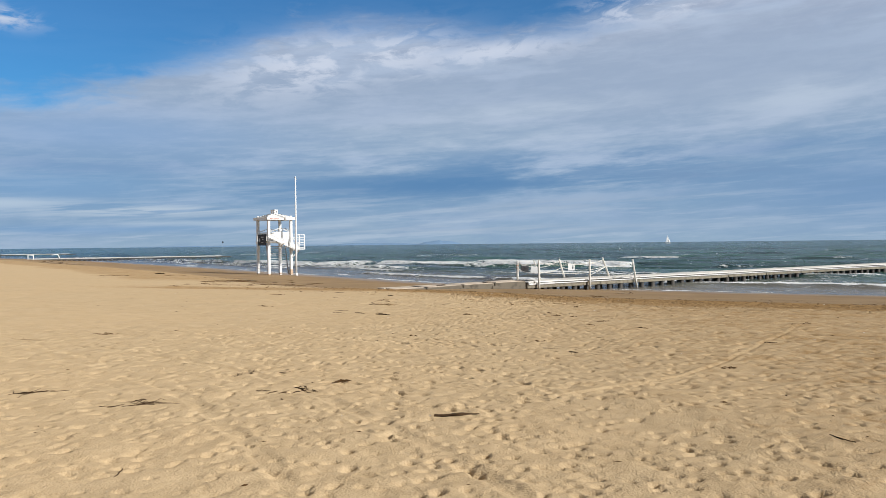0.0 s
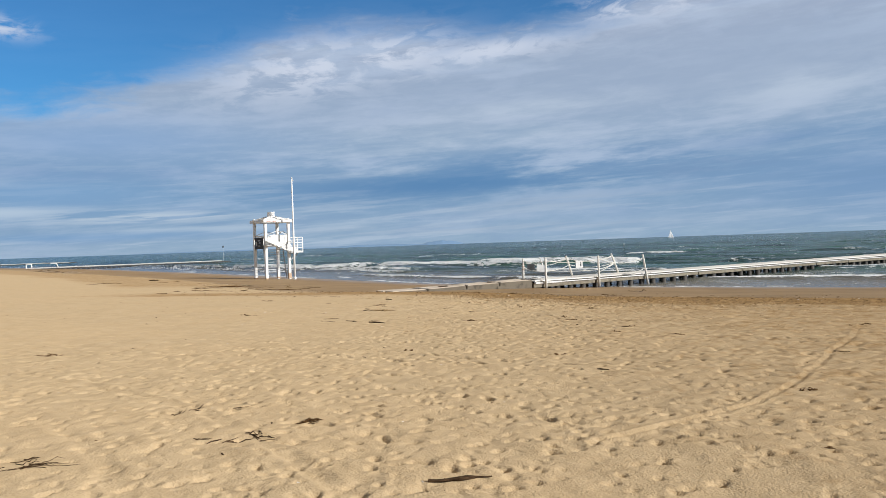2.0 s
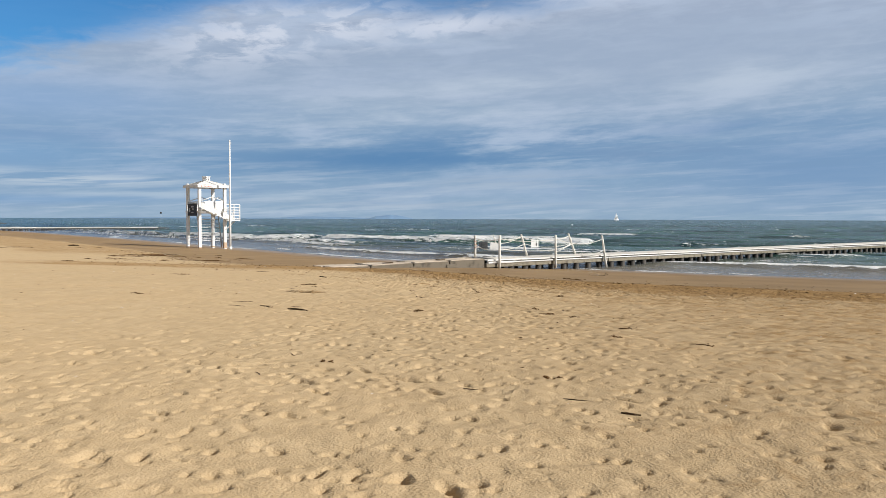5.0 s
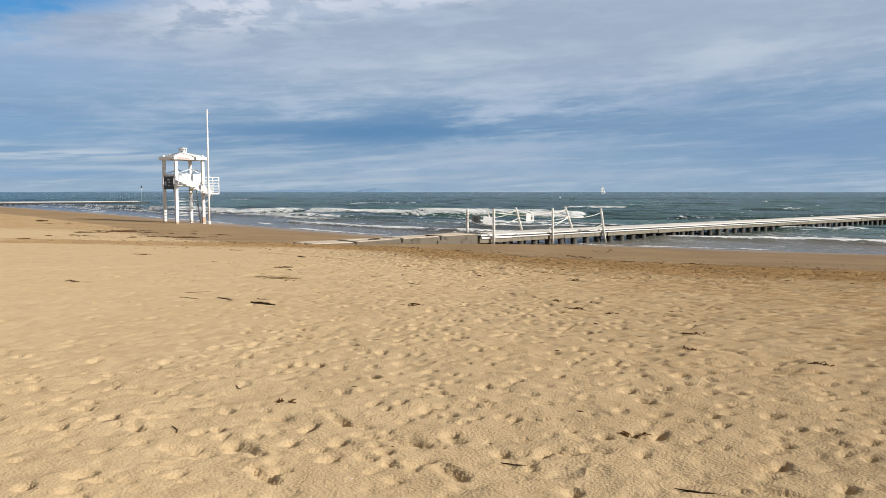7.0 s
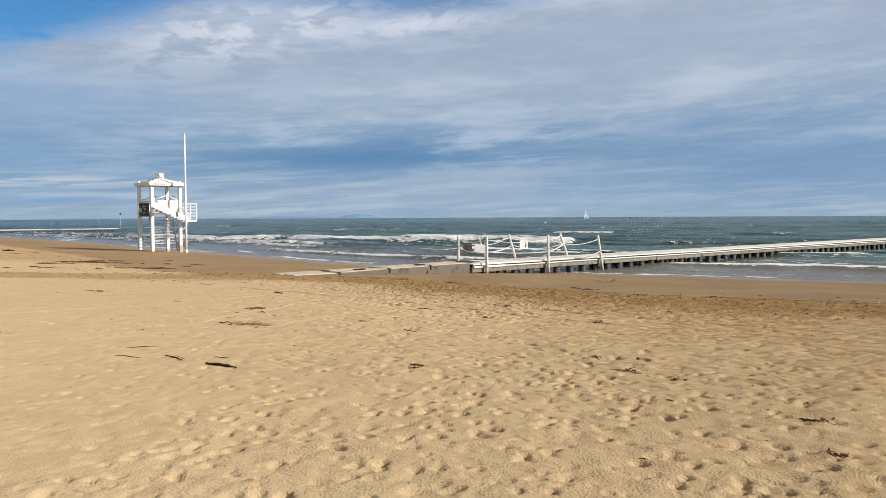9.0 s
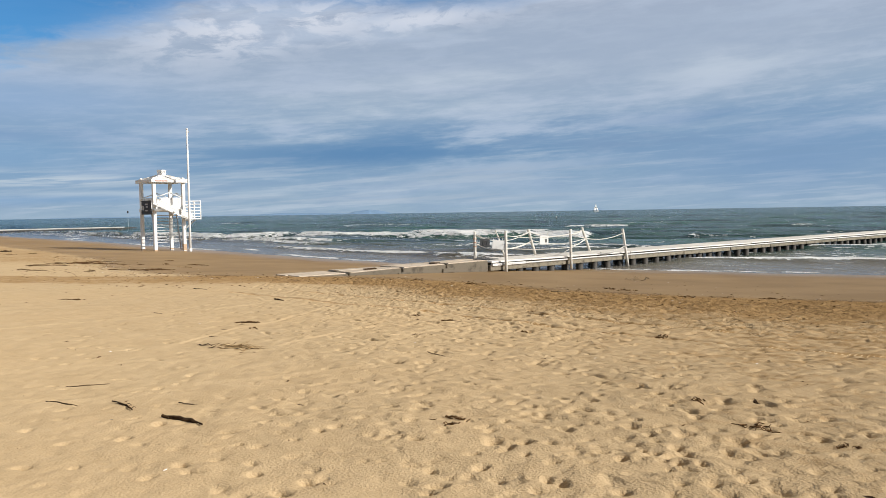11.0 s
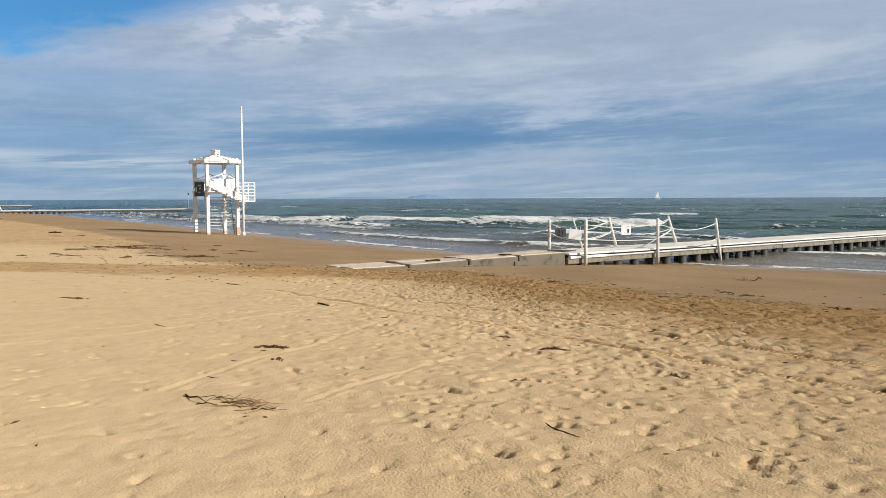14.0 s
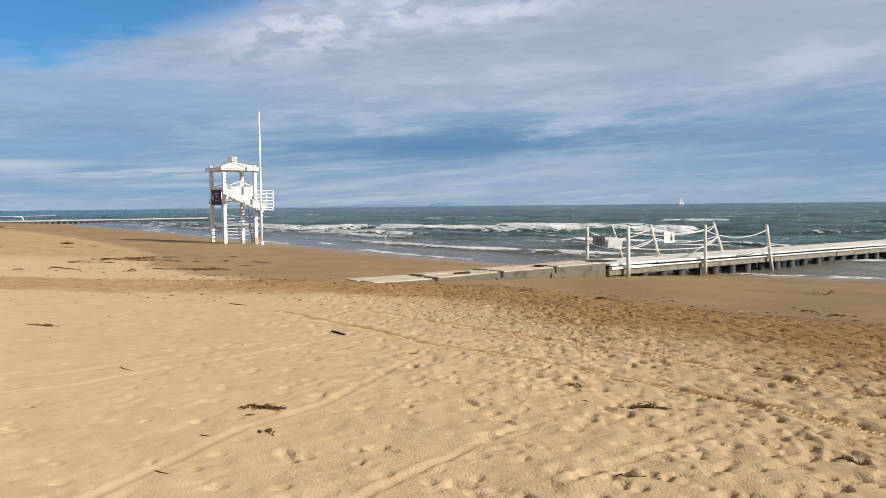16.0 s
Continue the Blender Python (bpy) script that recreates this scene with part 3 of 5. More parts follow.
def sheet(name, xx, yy, zz, mat, fields):
    """A grid mesh from arrays, with float fields at its points."""
    rows, cols = xx.shape
    me = bpy.data.meshes.new(name)
    idx = np.arange(rows * cols).reshape(rows, cols)
    quads = np.stack([idx[:-1, :-1], idx[:-1, 1:], idx[1:, 1:], idx[1:, :-1]], -1).reshape(-1, 4)
    me.vertices.add(rows * cols)
    me.vertices.foreach_set("co", np.stack([xx, yy, zz], -1).astype(np.float32).ravel())
    me.loops.add(quads.size)
    me.loops.foreach_set("vertex_index", quads.astype(np.int32).ravel())
    me.polygons.add(len(quads))
    me.polygons.foreach_set("loop_start", np.arange(0, quads.size, 4, dtype=np.int32))
    me.polygons.foreach_set("use_smooth", np.ones(len(quads), bool))
    me.update(calc_edges=True)
    for key, values in fields.items():
        me.attributes.new(key, "FLOAT", "POINT").data.foreach_set("value", np.asarray(values, np.float32).ravel())
    me.materials.append(mat)
    return new(name, me)


def build_ground():
    xx, yy, d, z, up = GROUND
    ragged = 2.2 * (fbm(xx * 0.22, yy * 0.22, 4, 21) - 0.5) + 1.2 * (fbm(xx * 1.3, yy * 1.3, 3, 22) - 0.5)
    wet = 1 - smooth(up + 0.45 * ragged, -0.6, 0.5)
    moist_dim = 1 - smooth(up + 1.5 * ragged, 2.2, 7.2)
    # west of the boardwalk the damp lies in strips
    west = smooth(-xx, 4.0, 7.5)
    row = yy - 0.06 * (xx + 10) + 0.9 * ragged
    strip = smooth(np.abs(row - 39.8), 2.7, 1.9) * smooth(xx + ragged, -16.5, -12.5)
    ochre = 0.85 * smooth(np.abs(up + 1.6 * ragged - 4.2), 5.4, 3.0) * smooth(yy, 47, 56)
    moist_dim = moist_dim * (1 - west) + west * np.clip(strip * 0.66 + 0.62 * ochre, 0, 1)
    # light weakening towards the east, put into the sand's colour
    moist_dim = np.maximum(moist_dim, 0.45 * smooth(xx + 0.6 * ragged, -1.0, 7.0) * smooth(yy, 60, 30))
    for pts in TRACKS:           # wheel tracks are darker along their floor
        moist_dim = np.maximum(moist_dim, 0.80 * smooth(np.abs(inland(xx + 0.10 * (fbm(xx * 1.1, yy * 1.1, 2, 61) - 0.5), yy, np.array(pts))), 0.125, 0.085) * smooth(yy, 17, 20))
    moist_dim *= 0.82 + 0.36 * fbm(xx * 0.9, yy * 0.9, 3, 23)
    line = 1.5 * np.exp(-((up + 0.45 * ragged + 0.05) / 0.34) ** 2) + 0.6 * np.exp(-((up + ragged - 2.2) / 1.5) ** 2) * (1 - west)
    weed = line * smooth(fbm(xx * 0.8, yy * 0.8, 3, 24), 0.35, 0.6)
    tread = 1 - 0.85 * smooth(-xx + 0.5 * ragged, -0.3, 2.6) * smooth(yy, 15, 20) - 0.25 * smooth(-xx, 3, 8) * smooth(yy, 22, 14)
    tread += 1.8 * smooth(up, -0.2, 0.6) * smooth(up + ragged, 8.5, 5.0) * smooth(xx, -3, 1) * smooth(yy, 60, 45)      # churned damp belt
    film = 1 - smooth(d + 0.8 * ragged, 1.0, 5.0)
    sheet_ob = sheet("ground", xx, yy, z, SAND, {"wet": wet, "moist_dim": np.clip(moist_dim, 0, 1), "weed": np.clip(weed, 0, 1), "film": film, "tread": tread})
    tagged(sheet_ob, "pale trodden beach sand, damp and flat near the sea", "sand", kind="structure")


build_ground()


# ---- sea ----
AXIS = radians(36.6)
JETTY_AT = (5.28, 46.98)          # near corner of the jetty deck's landward end
DECK_Z, WIDE = -0.75, 2.0
JETTIES = ((*JETTY_AT, 74.0), (-84.5, 165.4, 41.0), (-172.0, 276.0, 42.0))


def build_sea():
    ang = np.radians(np.concatenate([np.arange(-95, -36, 3.0), np.arange(-36, 40, 0.15), np.arange(40, 131, 3.0)]))
    rad = [30.0]
    while rad[-1] < 4720:
        rad.append(rad[-1] * (1.0037 if rad[-1] < 210 else 1.007 if rad[-1] < 420 else 1.03))
    a, r = np.meshgrid(ang, np.array(rad))
    xx, yy = np.sin(a) * r, 8 + np.cos(a) * r
    off = -inland(xx, yy)                         # metres out from the waterline
    run = 0.52 * xx + 0.854 * yy - 50.0
    along = 0.854 * xx - 0.52 * yy
    t = smooth(off, 2, 15)
    w = off * (1 - t) + run * t + 7.0 * (fbm(along * 0.02, run * 0.02, 2, 31) - 0.5)
    far = smooth(r, 900, 200)
    z = 0.85 * far * (fbm(w * 0.14, along * 0.05, 2, 32) - 0.5) + 0.55 * far * (fbm(w * 0.40, along * 0.12, 2, 33) - 0.5)
    z *= smooth(off, 1, 14)
    foam = np.zeros(xx.shape)
    u = (yy - JETTY_AT[1]) * math.sin(AXIS) + (xx - JETTY_AT[0]) * math.cos(AXIS)
    v = (yy - JETTY_AT[1]) * math.cos(AXIS) - (xx - JETTY_AT[0]) * math.sin(AXIS)
    lee = 1 - 0.82 * smooth(u, 16, 34) * smooth(v, 0, 2) * smooth(v, 24, 13)      # less surf in the jetty's lee
    crests = ((3.0, 0.05, 0.6, 0.50, 0.6), (8.0, 0.30, 0.8, 0.46, 0.55), (14, 0.28, 0.8, 0.53, 0.8), (21, 0.36, 0.9, 0.50, 0.9), (30, 0.42, 1.0, 0.53, 1.0),
              (42, 1.00, 1.3, 0.41, 2.0), (53, 0.75, 1.5, 0.54, 1.7), (68, 0.60, 1.8, 0.63, 1.2), (88, 0.55, 2.2, 0.68, 1.4), (115, 0.55, 2.6, 0.74, 1.6), (150, 0.5, 3.2, 0.78, 2.0))
    close = smooth(r, 170, 60)
    for k, (place, high, wide, gap, trail) in enumerate(crests):
        c = place + 4.5 * (fbm(along * 0.03, along * 0 + k, 2, 40 + k) - 0.5) + 0.6 * (fbm(along * 0.2, along * 0 + k, 2, 140 + k) - 0.5)
        grow = 1 + 1.6 * smooth(r, 70, 200)       # far crests are drawn broader
        q = (w - c) / (1.3 * wide * grow)
        strength = fbm(along * (0.05 + 0.02 * (k % 3)), along * 0 + 5 * k, 3, 60 + k)
        if k == 1:         # a low breaker runs in on the beach side of the jetty
            strength = strength + 0.22 * smooth(v, 0, -3) * smooth(u, 8, 13)
        alive = smooth(strength, gap - 0.03, gap + 0.05) * lee * (1 - 0.45 * smooth(r, 115, 175))
        lump = 0.75 + 0.9 * (fbm(along * 0.22, w * 0.3, 2, 160 + k) - 0.4) * alive * (0.4 + 0.6 * close)
        z += high * (0.35 + 0.65 * alive) * lump * np.where(q < 0, np.exp(-(q * 1.7) ** 2), np.exp(-(q * 0.8) ** 2)) * smooth(off, 1, 6)
        behind = (c - w) / (grow * trail * (0.4 + 1.2 * fbm(along * 0.18, along * 0, 2, 180 + k)))
        band = smooth(q, 0.35, 0.05) * smooth(behind, 1.1, 0.35)
        z += 0.42 * close * high * alive * band * (fbm(along * 0.8, w * 0.8, 2, 200 + k) - 0.35)
        foam = np.maximum(foam, alive * band * (0.50 + 0.7 * (fbm(along * 0.40, w * 0.6, 2, 80 + k) * close + 0.5 * (1 - close))))
    foam += 0.30 * lee * smooth(off, 44, 16) * smooth(fbm(along * 0.07, w * 0.42, 3, 95), 0.54, 0.70) * smooth(off, 4.0, 9.0)
    foam = np.maximum(foam, 0.62 * np.exp(-((off - 0.4) / 0.5) ** 2) * smooth(fbm(along * 0.2, along * 0, 3, 97), 0.4, 0.6))
    shallow = smooth(off, 26, 0) * 0.85
    beside = np.full(xx.shape, 99.0)
    for px, py, length in JETTIES:
        ju = (yy - py) * math.sin(AXIS) + (xx - px) * math.cos(AXIS)
        jv = (yy - py) * math.cos(AXIS) - (xx - px) * math.sin(AXIS)
        beside = np.minimum(beside, np.abs(jv - 1.0) + np.maximum(0, np.abs(ju - length / 2) - length / 2 - 3))
    top = 0.26 + 0.61 * smooth(beside, 3.0, 9.0)      # the swell stays under the jetty's deck
    z = np.where(off < 1.0, 0.0, top * np.tanh(z / top))
    ob = sheet("sea", xx, yy, SEA_Z + z, SEA, {"foam": np.clip(foam, 0, 1.2), "shallow": shallow})
    tagged(ob, "choppy green-grey sea with white breaking waves", "sea", kind="structure")


build_sea()


# ---- mesh helpers ----
def finish(bm, name, mat, smooth_faces=False):
    bmesh.ops.recalc_face_normals(bm, faces=bm.faces)
    me = bpy.data.meshes.new(name)
    bm.to_mesh(me)
    bm.free()
    if smooth_faces:
        me.polygons.foreach_set("use_smooth", [True] * len(me.polygons))
    me.materials.append(mat)
    return me


def part(name, bm, mat, parent=None, label="", round_faces=False):
    ob = new(name, finish(bm, name, mat, round_faces) if isinstance(bm, bmesh.types.BMesh) else bm)
    ob.parent = parent
    return tagged(ob, label)


def thing(name, m, label, category, group=""):
    ob = new(name)
    ob.empty_display_size = 0.2
    ob.matrix_basis = m
    return tagged(ob, label, category, group)


def box(size, at=(0, 0, 0), turn=None, bevel=0.01, bm=None):
    bm = bm or bmesh.new()
    m = Matrix.Translation(at) @ (turn or Matrix()) @ Matrix.Diagonal((*size, 1))
    made = bmesh.ops.create_cube(bm, size=1.0, matrix=m)
    if bevel:
        edges = list({e for v in made["verts"] for e in v.link_edges})
        bmesh.ops.bevel(bm, geom=edges, offset=bevel, segments=1, affect="EDGES")
    return bm


def tube(points, radii, sides=8, bm=None, rough=0.0, seed=0):
    """A round bar along points, closed at its ends; rough: knobbly by that share of its radius."""
    bm = bm or bmesh.new()
    rnd = random.Random(seed)
    pts = [Vector(p) for p in points]
    radii = radii if isinstance(radii, (list, tuple)) else [radii] * len(pts)
    rings = []
    for k, (p, r) in enumerate(zip(pts, radii)):
        way = (pts[min(k + 1, len(pts) - 1)] - pts[max(k - 1, 0)]).normalized()
        side = way.cross(Vector((0, 0, 1)) if abs(way.z) < 0.9 else Vector((1, 0, 0))).normalized()
        up = side.cross(way)
        rings.append([bm.verts.new(p + (side * math.cos(q) + up * math.sin(q)) * r * (1 + rough * rnd.uniform(-1, 1)))
                      for q in (2 * math.pi * s / sides for s in range(sides))])
    for a, b in zip(rings[:-1], rings[1:]):
        for s in range(sides):
            bm.faces.new((a[s], a[(s + 1) % sides], b[(s + 1) % sides], b[s]))
    bm.faces.new(rings[0]), bm.faces.new(rings[-1][::-1])
    return bm


# ---- jetty and boardwalk ----


def build_jetty(x, y, length, label, near=True):
    """u runs out to sea, v across; the deck's top lies at height 0 of the thing."""
    root = thing("jetty", pose(x, y, DECK_Z, 0, 0, math.degrees(AXIS)), label, "jetty", "jetties along the beach")
    rnd = random.Random(int(length))
    # concrete deck slabs with open joints
    pitch = 2.4
    count = int(length / pitch)
    slab = finish(box((pitch - 0.03, WIDE, 0.07), (0, 0, 0), bevel=0.012), "deck_slab", DECK)
    for k in range(count):
        ob = part("deck_slab", slab, None, root)
        ob.matrix_basis = pose((k + 0.5) * pitch - 0.35, WIDE / 2, -0.035 + rnd.uniform(-0.006, 0.006), rnd.uniform(-0.2, 0.2), rnd.uniform(-0.15, 0.15))
    run = count * pitch
    # pipe along both edges, on the edge beams
    for side, v in (("edge_pipe", -0.10), ("edge_pipe", WIDE + 0.10)):
        part(side, tube([(k * 2.0, v, -0.145 + rnd.uniform(-0.008, 0.008)) for k in range(int(run / 2) + 1)], 0.035, 8), WHITE_WORN, root, "white painted edge pipe", True)
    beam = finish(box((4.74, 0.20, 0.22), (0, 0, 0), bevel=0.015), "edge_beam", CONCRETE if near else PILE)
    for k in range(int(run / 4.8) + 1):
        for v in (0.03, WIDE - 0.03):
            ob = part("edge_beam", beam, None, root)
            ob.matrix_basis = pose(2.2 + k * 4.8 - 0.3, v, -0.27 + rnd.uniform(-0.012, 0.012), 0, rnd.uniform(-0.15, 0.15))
    pile = finish(tube([(0, 0, -1.9), (0, 0, -0.6), (0, 0, 0)], [0.165, 0.16, 0.155], 10, rough=0.05), "support_column", PILE, True)
    step = 1.02
    for k in range(int(run / step)):
        for v in (0.12, WIDE - 0.15):
            ob = part("support_column", pile, None, root)
            ob.matrix_basis = pose(0.4 + k * step, v + rnd.uniform(-0.03, 0.03), -0.38, rnd.uniform(-1.5, 1.5), rnd.uniform(-1.5, 1.5), rnd.uniform(0, 360))
    return root


build_jetty(*JETTIES[0], "long bleached concrete jetty on short dark piles")
build_jetty(*JETTIES[1], "far white jetty on dark piles running into the surf", False)
build_jetty(*JETTIES[2], "distant low jetty in the sea", False)


def build_boardwalk():
    """Concrete slabs laid end to end from the sand to the jetty, the last ones half buried."""
    root = thing("boardwalk", pose(*JETTY_AT, DECK_Z, 0, 0, math.degrees(AXIS)), "weathered concrete slab walkway half buried in sand", "walkway")
    rnd = random.Random(3)
    u = -0.5
    for k, (length, drop) in enumerate(((2.3, 0.03), (2.2, 0.05), (2.4, 0.08), (2.1, 0.11), (1.9, 0.14))):
        for v, w in ((0.02, 0.76), (0.82, 0.70)):
            tip = pose(0, 0, 0, rnd.uniform(-1, 1), rnd.uniform(-0.8, 0.8) - 0.4, rnd.uniform(-0.6, 0.6))
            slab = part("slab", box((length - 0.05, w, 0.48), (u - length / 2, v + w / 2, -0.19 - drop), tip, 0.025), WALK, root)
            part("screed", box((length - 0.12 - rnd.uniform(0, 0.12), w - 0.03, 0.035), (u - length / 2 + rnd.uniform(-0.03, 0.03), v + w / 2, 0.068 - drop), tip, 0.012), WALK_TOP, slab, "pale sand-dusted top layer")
        if k < 4:      # lap joint: a lower block set half over the seam
            part("joint_block", box((0.62, 0.05, 0.17), (u - length + 0.1, 0.0, -0.20 - drop), None, 0.012), WALK, root)
        u -= length
    part("kerb_strip", box((0.5, 0.25, 0.05), (-3.0, 0.5, 0.06), pose(0, 0, 0, 0, 3, 20), 0.01), WOOD_DARK, root, "dark warped board")
    part("kerb_strip", box((0.45, 0.22, 0.05), (-6.2, 0.4, 0.02), pose(0, 0, 0, 0, -3, -15), 0.01), WOOD_DARK, root, "dark warped board")
    # gangway plate over the gap to the deck
    part("gangway_plate", box((1.3, 0.8, 0.04), (0.15, 1.1, 0.03), pose(0, 0, 0, 0, 1.5, 4), 0.008), BOARD_DARK, root, "dark gangway plate")
    part("timber", box((2.0, 0.14, 0.09), (0.6, -0.06, -0.14), None, 0.01), WHITE_WORN, root, "pale edge timber")


build_boardwalk()


def jetty_point(u, v, z):
    c, s = math.cos(AXIS), math.sin(AXIS)
    return Vector((JETTY_AT[0] + u * c - v * s, JETTY_AT[1] + u * s + v * c, DECK_Z + z))


def build_rope_fence():
    """Posts on both sides of the jetty's head, with two sagging ropes."""
    root = thing("rope_fence", pose(*JETTY_AT, DECK_Z, 0, 0, math.degrees(AXIS)), "leaning bleached posts strung with sagging pale ropes", "fence")
    near = [((0.26, -0.24), (0.26, -0.24), -0.44, 1.23), ((4.45, -0.22), (4.42, -0.22), -0.58, 1.20), ((8.72, -0.22), (8.30, -0.22), -0.70, 1.12)]
    far = [((0.55, 1.90), (0.55, 1.90), 0.0, 1.17), ((4.45, 1.90), (3.98, 1.92), -0.02, 1.20), ((8.50, 1.90), (7.90, 1.92), -0.02, 1.20)]
    tops = []
    for k, (foot, head, z0, z1) in enumerate(near + far):
        mid = [(foot[0] * (1 - f) + head[0] * f, foot[1] * (1 - f) + head[1] * f, z0 * (1 - f) + z1 * f) for f in (0, 0.3, 0.65, 0.985, 1.0)]
        part("post", tube(mid, [0.066, 0.064, 0.061, 0.058, 0.035], 10, rough=0.04, seed=k), POST, root, "", True)
        tops.append((Vector(mid[0]), Vector(mid[3])))
    part("stick", tube([(2.35, 1.85, 0.0), (2.12, 1.88, 0.6), (1.85, 1.92, 1.2)], [0.04, 0.035, 0.03], 8), POST, root, "thin leaning stick", True)

    def rope(a, b, fa, fb, sag):
        p, q = a[0].lerp(a[1], fa), b[0].lerp(b[1], fb)
        pts = [p.lerp(q, t) - Vector((0, 0, sag * 4 * t * (1 - t))) for t in (k / 14 for k in range(15))]
        part("rope", tube(pts, 0.017, 6), ROPE, root, "", True)

    n1, n2, n3, f1, f2, f3 = tops
    for a, b, hi, lo in ((n1, n2, 0.14, 0.06), (n2, n3, 0.28, 0.0), (f1, f2, 0.34, 0.30), (f2, f3, 0.26, 0.22), (f1, n1, 0.12, 0.12), (n1, f2, 0.10, 0.10), (n2, f3, 0.08, 0.08)):
        rope(a, b, 0.9, 0.9, hi)
        if lo:
            rope(a, b, 0.58, 0.55, lo)
    end = Vector((6.7, -0.1, 0.05))
    part("rope", tube([n3[0].lerp(n3[1], 0.55).lerp(end, t) - Vector((0, 0, 0.10 * 4 * t * (1 - t))) for t in (0, 0.25, 0.5, 0.75, 1)], 0.022, 6), ROPE, root, "slack rope end", True)
    part("rope", tube([f3[0].lerp(f3[1], 0.5).lerp(Vector((6.3, 1.7, 0.04)), t) for t in (0, 0.5, 1)], 0.022, 6), ROPE, root, "slack rope end", True)
    for k in range(3):
        z = 0.86 - 0.16 * k
        part("rope_wrap", tube([(0.55 + 0.07 * math.cos(q), 1.90 + 0.07 * math.sin(q), z + 0.012 * math.sin(2 * q)) for q in (2 * math.pi * s / 10 for s in range(11))], 0.015, 6), ORANGE, root, "orange rope wound round the post", True)


build_rope_fence()


def build_rope_signs():
    for u, v, z, w, h, mat, ink, label, turn, name in (
            (1.05, 1.80, 0.66, 0.46, 0.38, BOARD_DARK, WHITE, "dark square notice board hanging on the ropes", 62, "notice_board"),
            (1.62, 1.55, 0.58, 0.50, 0.40, WHITE, BLACK, "plain white notice board hanging askew", 40, "notice_board"),
            (4.95, 1.80, 0.66, 0.42, 0.42, WHITE, BLACK, "white notice board with a small black sign", 0, "notice_board")):
        at = jetty_point(u, v, z)
        root = thing(name, pose(*at, 0, 0, 6 if turn == 0 else math.degrees(AXIS) - turn if mat is not BOARD_DARK else 12), label, "sign", "notices on the jetty ropes")
        lean = pose(0, 0, 0, 0, 8 if turn == 40 else 0, 0)
        part("panel", box((w, 0.025, h), (0, 0, 0), lean, 0.006), mat, root)
        if turn == 62:
            part("emblem", tube([(0.10 * math.cos(q), -0.02, 0.12 * math.sin(q)) for q in (2 * math.pi * s / 16 for s in range(17))], 0.018, 6), BLACK, root, "black ring emblem", True)
            part("emblem", box((0.06, 0.012, 0.20), (0, -0.02, 0), None, 0.003), BLACK, root, "black bar")
        elif turn == 0:
            part("emblem", box((0.07, 0.012, 0.16), (0.09, -0.019, -0.03), None, 0.003), BLACK, root, "black bar")
            part("emblem", box((0.04, 0.012, 0.06), (0.09, -0.019, 0.12), None, 0.003), BLACK, root, "black bar")
        for x in (-w / 2 + 0.05, w / 2 - 0.05):
            part("tie", tube([(x, 0, h / 2 - 0.02), (x + 0.01, 0.01, h / 2 + 0.10)], 0.012, 6), ROPE, root)


build_rope_signs()


